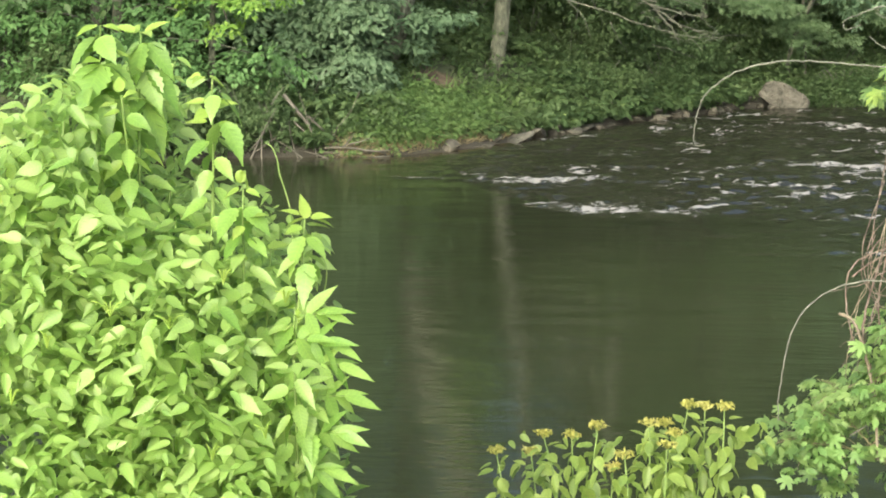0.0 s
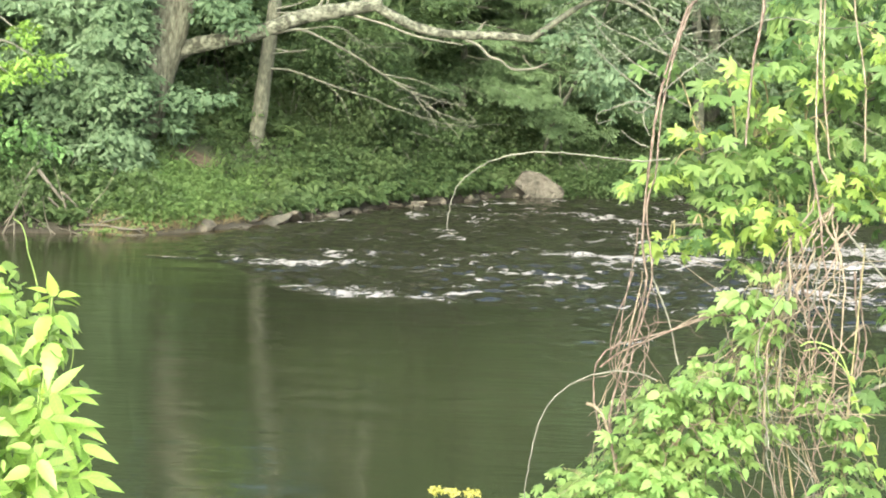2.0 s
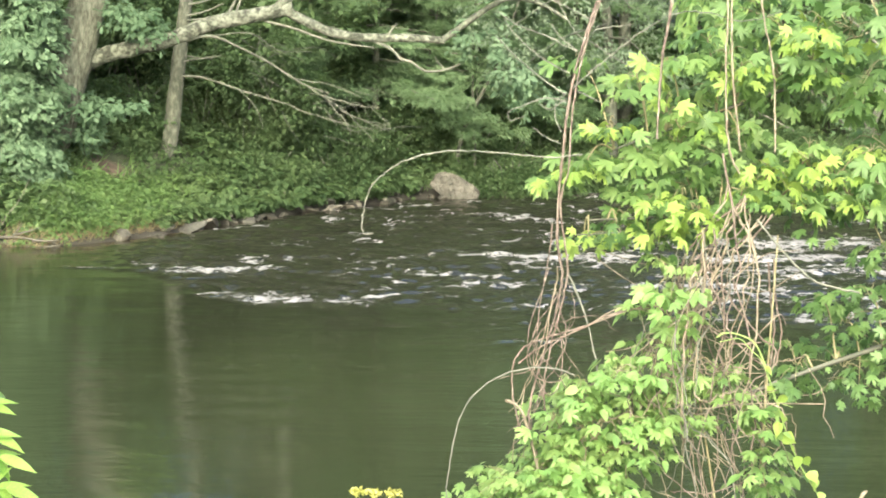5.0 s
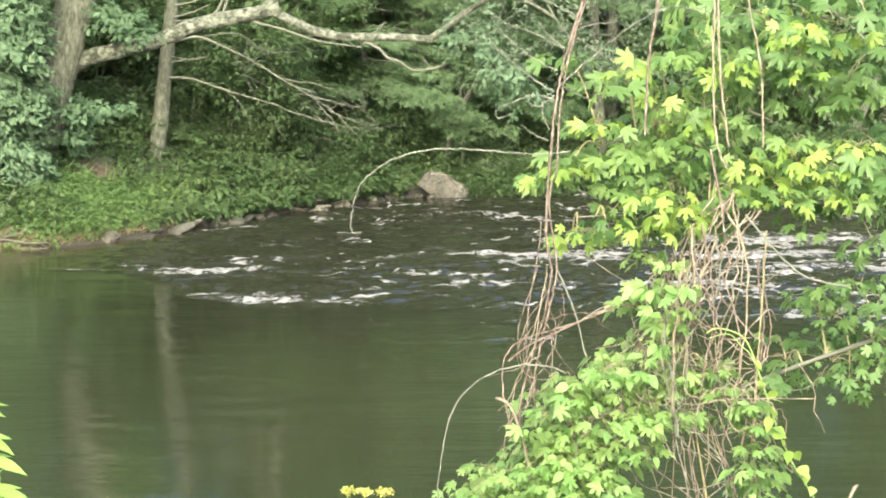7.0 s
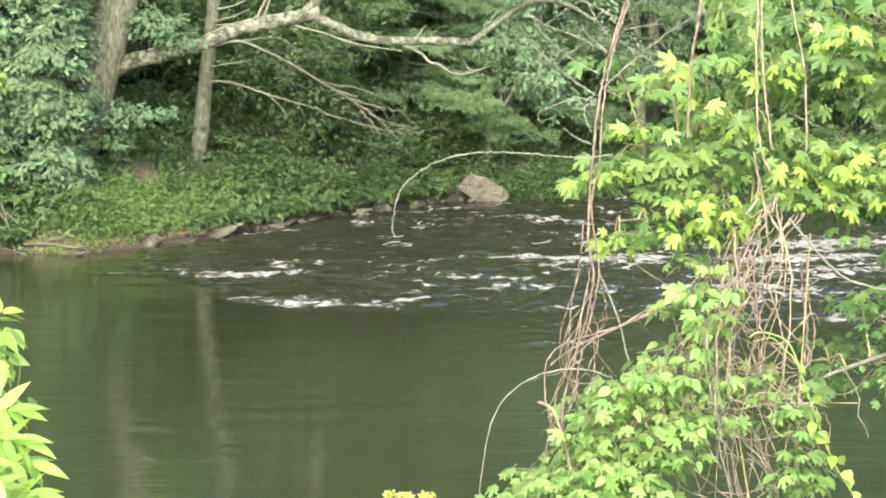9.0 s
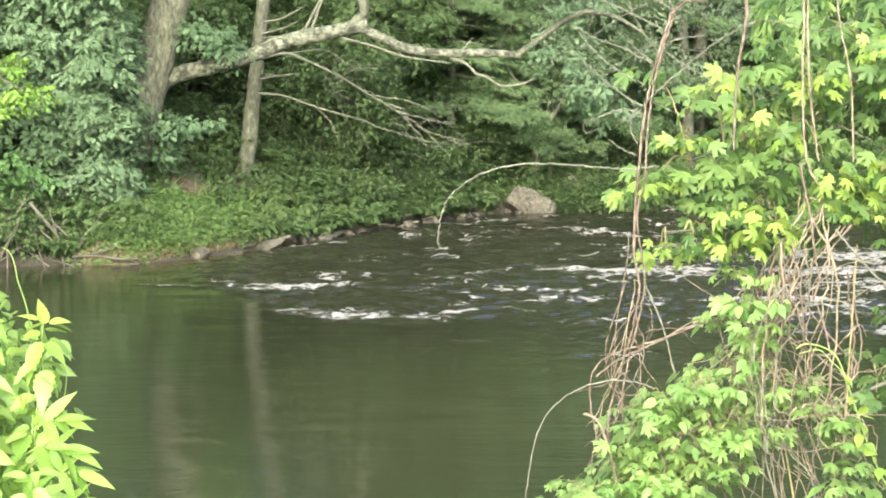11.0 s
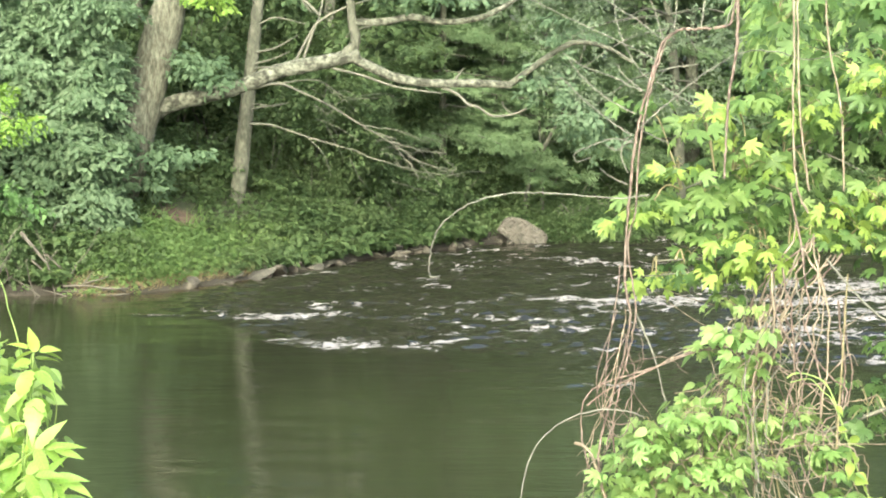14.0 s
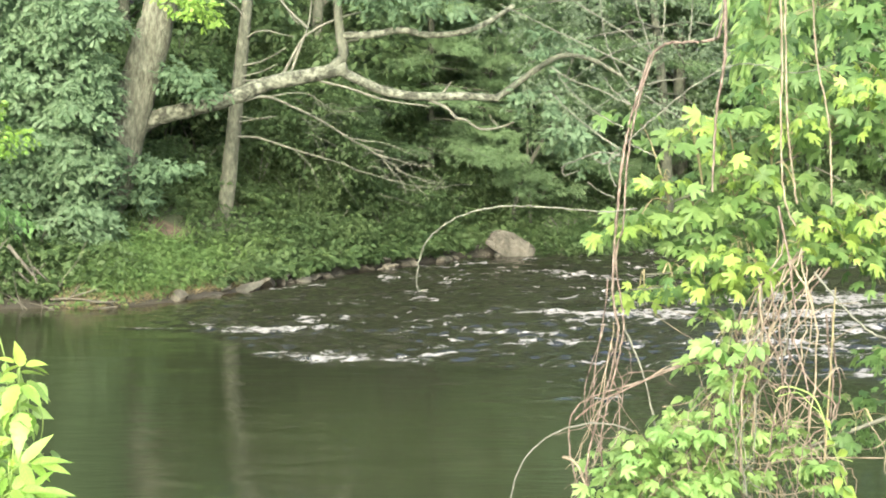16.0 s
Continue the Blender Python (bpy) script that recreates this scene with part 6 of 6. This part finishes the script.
LOWER = [(0.440, 6.970, 4.772), (0.401, 6.970, 4.647), (0.373, 6.970, 4.527), (0.356, 6.970, 4.398), (0.350, 6.970, 4.260), (0.326, 6.970, 4.139), (0.351, 6.970, 3.956), (0.334, 6.970, 3.834), (0.293, 6.970, 3.659), (0.283, 6.970, 3.553), (0.294, 6.970, 3.430), (0.274, 6.970, 3.279)]
SHOOTS = [[(0.412, 7.000, 4.706), (0.300, 7.000, 4.762), (0.184, 7.000, 4.815), (0.0846, 7.000, 4.865), (-0.0271, 7.000, 4.917)], [(0.435, 7.050, 4.768), (0.336, 7.050, 4.841), (0.203, 7.050, 4.922), (0.102, 7.050, 5.000)], [(0.429, 6.950, 4.768), (0.404, 6.950, 4.852), (0.379, 6.950, 4.928), (0.365, 6.950, 5.030)], [(0.367, 7.000, 4.609), (0.278, 7.000, 4.655), (0.185, 7.000, 4.690), (0.128, 7.000, 4.728)],
          [(0.350, 7.000, 4.541), (0.266, 7.000, 4.586), (0.185, 7.000, 4.657), (0.145, 7.000, 4.707)], [(0.337, 6.970, 4.477), (0.256, 6.970, 4.532), (0.184, 6.970, 4.593), (0.119, 6.970, 4.656)], [(0.396, 7.020, 4.634), (0.352, 7.020, 4.689), (0.309, 7.020, 4.767), (0.285, 7.020, 4.861), (0.277, 7.020, 4.981)]]
SHOOTS += [[(0.464, 7.000, 4.797), (0.472, 7.000, 4.860), (0.472, 7.000, 4.929), (0.478, 7.000, 5.065)],
          [(0.548, 7.000, 4.805), (0.555, 7.000, 4.877), (0.558, 7.000, 4.928), (0.563, 7.000, 5.082)], [(0.617, 6.950, 4.808), (0.632, 6.950, 4.859), (0.645, 6.950, 4.927), (0.661, 6.950, 5.062)], [(0.371, 7.000, 4.612), (0.317, 7.000, 4.655), (0.291, 7.000, 4.693)], [(0.342, 7.000, 4.455), (0.275, 7.000, 4.466), (0.206, 7.000, 4.442), (0.164, 7.000, 4.423), (0.171, 7.000, 4.397), (0.214, 7.000, 4.410)],
          [(0.342, 7.000, 4.466), (0.292, 7.000, 4.431), (0.258, 7.000, 4.448)]]
SHOOTS += [[(0.360, 6.950, 4.502), (0.477, 6.950, 4.604), (0.642, 6.950, 4.720), (0.757, 6.950, 4.732), (0.871, 6.950, 4.706), (0.987, 6.950, 4.736)], [(0.412, 7.000, 4.641), (0.481, 7.000, 4.595), (0.541, 7.000, 4.560)], [(0.354, 7.000, 4.500), (0.413, 7.000, 4.469), (0.468, 7.000, 4.448)],
          [(0.327, 7.000, 4.362), (0.306, 7.000, 4.414), (0.313, 7.000, 4.457), (0.340, 7.000, 4.483)], [(0.325, 7.000, 4.327), (0.275, 7.000, 4.348), (0.240, 7.000, 4.376)], [(0.420, 7.000, 4.672), (0.480, 7.000, 4.686), (0.540, 7.000, 4.692)]]
vine([(MAIN, 0.005, 0.0037), (LOWER, 0.0032, 0.0028)] + [(q, 0.0021, 0.0013) for q in SHOOTS], "reddish-brown woody vine with many fine side shoots", M_VINE, shoot_material=M_PALEVINE)
vine([([(0.352, 7.000, 3.931), (0.387, 7.000, 3.852), (0.423, 7.000, 3.746), (0.459, 7.000, 3.586)], 0.0034, 0.003)], "thin grey vine strand", M_PALEVINE)
vine([([(0.387, 6.900, 4.301), (0.302, 6.900, 4.291), (0.199, 6.900, 4.298), (0.096, 6.900, 4.306), (-0.0411, 6.900, 4.305), (-0.161, 6.900, 4.272), (-0.239, 6.900, 4.215), (-0.268, 6.900, 4.160), (-0.279, 6.900, 4.100), (-0.280, 6.900, 4.065), (-0.268, 6.900, 4.050), (-0.248, 6.900, 4.055)], 0.0023, 0.0019)], "pale bare vine arching out over the river", M_PALEVINE, "arching_vine", "")
vine([([(0.374, 6.900, 3.621), (0.331, 6.900, 3.638), (0.270, 6.900, 3.645), (0.175, 6.900, 3.630), (0.0884, 6.900, 3.580), (0.0278, 6.900, 3.498), (-0.00174, 6.900, 3.374), (-0.0157, 6.900, 3.268), (-0.014, 6.900, 3.205)], 0.0025, 0.0019)], "pale bare vine dipping towards the water", M_PALEVINE, "dipping_vine", "")
vine([([(0.163, 6.900, 3.543), (0.201, 6.900, 3.524), (0.228, 6.900, 3.471), (0.254, 6.900, 3.374), (0.275, 6.900, 3.268), (0.287, 6.900, 3.089)], 0.005, 0.0042)], "thick cut vine stub with a pale end", M_DRYVINE)
vine([([(0.202, 6.950, 3.648), (0.263, 6.950, 3.697), (0.376, 6.950, 3.750), (0.480, 6.950, 3.803), (0.584, 6.950, 3.824), (0.724, 6.950, 3.803), (0.847, 6.950, 3.736), (0.935, 6.950, 3.665), (0.979, 6.950, 3.648)], 0.0032, 0.0026), ([(0.212, 6.950, 3.435), (0.185, 6.950, 3.559), (0.194, 6.950, 3.665), (0.254, 6.950, 3.718), (0.394, 6.950, 3.762), (0.532, 6.950, 3.815), (0.636, 6.950, 3.845)], 0.0028, 0.0024),
      ([(0.584, 6.950, 3.832), (0.689, 6.950, 3.824), (0.777, 6.950, 3.771), (0.864, 6.950, 3.718), (0.951, 6.950, 3.722)], 0.0028, 0.0024)], "tan vine arching between the stems", M_VINE)
vine([([(0.798, 6.850, 5.191), (0.804, 6.850, 4.975), (0.812, 6.850, 4.758), (0.810, 6.850, 4.539), (0.823, 6.850, 4.335), (0.858, 6.850, 4.250)], 0.0035, 0.003), ([(0.825, 6.850, 5.191), (0.821, 6.850, 4.959), (0.824, 6.850, 4.724), (0.834, 6.850, 4.522), (0.861, 6.850, 4.318)], 0.0032, 0.003)], "straight tan vines hanging straight down", M_DRYVINE)
vine([([(0.896, 6.900, 5.194), (0.908, 6.900, 4.960), (0.920, 6.900, 4.758), (0.957, 6.900, 4.571), (0.968, 6.900, 4.418), (0.970, 6.900, 4.312)], 0.003, 0.0028)], "straight tan vines hanging straight down", M_DRYVINE)
vine([([(0.653, 6.950, 5.197), (0.650, 6.950, 4.961), (0.653, 6.950, 4.757), (0.629, 6.950, 4.604), (0.621, 6.950, 4.475), (0.617, 6.950, 4.346)], 0.006, 0.003)], "shaggy brown hanging vine", M_VINE)
vine([([(0.367, 7.150, 4.026), (0.528, 7.150, 4.039), (0.724, 7.150, 4.062), (0.901, 7.150, 4.098), (1.096, 7.150, 4.137), (1.452, 7.150, 4.173)], 0.0019, 0.0016)], "pale straight stem lying through the leaves", M_PALEVINE)
vine([([(0.921, 6.900, 4.108), (0.992, 6.900, 4.022), (1.079, 6.900, 3.935), (1.149, 6.900, 3.904), (1.239, 6.900, 3.886)], 0.004, 0.003)], "pale bent vine end", M_PALEVINE)
vine([([(0.986, 7.100, 3.955), (0.996, 7.100, 3.838), (1.010, 7.100, 3.749), (1.000, 7.100, 3.623), (0.975, 7.100, 3.514), (0.987, 7.100, 3.333), (0.982, 7.100, 3.040)], 0.0036, 0.003), ([(1.003, 7.100, 3.964), (1.014, 7.100, 3.821), (1.034, 7.100, 3.731), (1.018, 7.100, 3.623)], 0.003, 0.0026)], "brown hanging vine pair", M_VINE)


def tangle():
    top = (0.765, 7.000, 4.028)
    t = thing("vine_tangle", top, "dense tangle of dry tan vines hanging in the maple", "vine")
    heads = [(0.770, 7.000, 4.063), (0.744, 7.000, 3.993), (0.796, 7.000, 4.011), (0.846, 7.000, 4.186), (0.754, 7.000, 3.923), (0.899, 7.000, 4.133)]
    feet = [(0.596, 7.000, 3.065), (0.702, 7.000, 3.047), (0.755, 7.000, 3.119), (0.809, 7.000, 3.028), (0.862, 7.000, 3.065), (0.915, 7.000, 3.101), (0.648, 7.000, 3.173), (0.780, 7.000, 3.245), (0.967, 7.000, 3.173), (0.727, 7.000, 3.245)]
    mids = [(0.711, 7.000, 3.817), (0.669, 7.000, 3.639), (0.756, 7.000, 3.710), (0.793, 7.000, 3.568), (0.733, 7.000, 3.479), (0.836, 7.000, 3.639), (0.644, 7.000, 3.532), (0.891, 7.000, 3.479), (0.924, 7.000, 3.639), (0.772, 7.000, 3.852)]
    for k in range(38):
        a, m, f = (np.array(q[int(rng.integers(0, len(q)))]) for q in (heads, mids, feet))
        a, m, f = a + rng.normal(0, 0.04, 3), m + rng.normal(0, 0.08, 3), f + rng.normal(0, 0.1, 3)
        pts = [a, a * 0.6 + m * 0.4 + rng.normal(0, 0.045, 3), m, (m + f) / 2 + rng.normal(0, 0.08, 3), f]
        if k % 3 == 0:
            side = rng.choice([-1.0, 1.0])
            pts = pts[:3] + [m + np.array([side * 0.08, rng.normal(0, 0.03), -0.02]), m + np.array([side * rng.uniform(0.12, 0.24), 0, rng.uniform(-0.12, 0.04)]), m + np.array([side * rng.uniform(0.18, 0.34), 0, rng.uniform(-0.4, -0.1)])]
        part("strand", tube(np.array(pts) - [0, 0.09, 0], rng.uniform(0.0017, 0.0042), 0.0013, 6, 7, 0.1, 0.005), (M_DRYVINE, M_VINE, M_DRYVINE, M_DRYVINE, M_VINE, M_PALEVINE)[k % 6], t)
    for k in range(60):
        q = np.array(mids[int(rng.integers(0, len(mids)))]) + rng.normal(0, 0.12, 3)
        e = q + np.array([rng.normal(0, 0.13), rng.normal(0, 0.05), rng.normal(0, 0.09)])
        part("twig", tube([q, (q + e) / 2 + rng.normal(0, 0.03, 3), e], 0.0018, 0.001, 5, 5, 0.1), M_DRYVINE, t)


tangle()


def knot():
    q = np.array((0.298, 6.950, 3.700))
    t = thing("vine_knot", tuple(q), "knot of thin reddish twigs on the main vine", "vine")
    for k in range(6):
        line = [(0.31 + rng.normal(0, 0.02), 6.95, 3.9 + rng.normal(0, 0.06)), (0.29 + rng.normal(0, 0.035), 6.94, 3.72), (0.27 + rng.normal(0, 0.05), 6.95, 3.54), (0.25 + rng.normal(0, 0.05), 6.96, 3.32 + rng.normal(0, 0.08))]
        part("strand", tube(line, 0.0018, 0.0012, 5, 6, 0.1, 0.003), M_DRYVINE if k % 3 == 0 else M_VINE, t)
    for k in range(9):
        a = q + rng.normal(0, 1, 3) * [0.03, 0.03, 0.08]
        e = a + np.array([rng.normal(0, 0.07), rng.normal(0, 0.03), rng.normal(0.03, 0.1)])
        part("twig", tube([a, (a + e) / 2 + rng.normal(0, 0.025, 3), e], 0.0016, 0.0009, 5, 5, 0.1, 0.003), M_VINE, t)
    for sx, sz, turn in ((0.05, 0.1, 0.4), (0.07, 0.08, 2.2), (0.04, 0.12, 3.9)):
        a = np.arange(6) * 0.75 + turn
        part("loop", tube(q + np.stack([sx * np.cos(a), 0.02 * np.sin(2 * a), sz * np.sin(a) - 0.03], 1), 0.0021, 0.0012, 5, 5, 0.08), M_VINE, t)


knot()


def bindweed():
    line = [(0.800, 6.850, 3.751), (0.826, 6.850, 3.765), (0.869, 6.850, 3.760), (0.917, 6.850, 3.734), (0.947, 6.850, 3.673), (0.974, 6.850, 3.594), (1.007, 6.850, 3.498), (1.032, 6.850, 3.428), (1.065, 6.850, 3.358), (1.097, 6.850, 3.305), (1.136, 6.850, 3.243), (1.198, 6.850, 3.137)]
    t = thing("green_bindweed", tuple(line[0]), "bright green twining vine with heart-shaped leaves", "vine")
    stem = part("stem", tube(line, 0.0026, 0.0022, 7, 6, 0.05), M_GREENSTEM, t)
    part("side_shoot", tube([(0.807, 6.830, 3.740), (0.866, 6.830, 3.751), (0.904, 6.830, 3.716), (0.936, 6.830, 3.685), (0.957, 6.830, 3.633), (0.986, 6.830, 3.563), (1.033, 6.830, 3.542)], 0.0018, 0.0012, 6, 6, 0.05), M_GREENSTEM, stem)
    p = np.array([(0.970, 6.820, 3.607), (1.008, 6.820, 3.582), (1.002, 6.820, 3.527), (0.992, 6.820, 3.499), (1.007, 6.820, 3.457), (1.031, 6.820, 3.417), (1.052, 6.820, 3.394), (1.073, 6.820, 3.391), (1.088, 6.820, 3.347), (1.109, 6.820, 3.324), (1.130, 6.820, 3.282), (1.166, 6.820, 3.233), (1.187, 6.820, 3.180), (0.948, 6.820, 3.669)])
    n = len(p)
    leaf_parts(t, leaf_meshes("leaf", [blade(0.85, 8, 0.1, 0.3, 0.28), blade(0.6, 8, 0.25, 0.5, 0.3)], M_MAPLEYOUNG), p, rng.normal(0, 0.45, (n, 3)) + [0.3, -0.2, -0.9],
               rng.normal(0, 0.3, (n, 3)) + [0, -1, 0.3], rng.uniform(0.028, 0.052, n))


bindweed()
vine([([(1.239, 6.700, 3.315), (1.221, 6.700, 3.278), (1.197, 6.700, 3.191), (1.182, 6.700, 3.087)], 0.006, 0.005)], "broken pale stick end beside the vines", M_DRYVINE, "broken_stick", "")
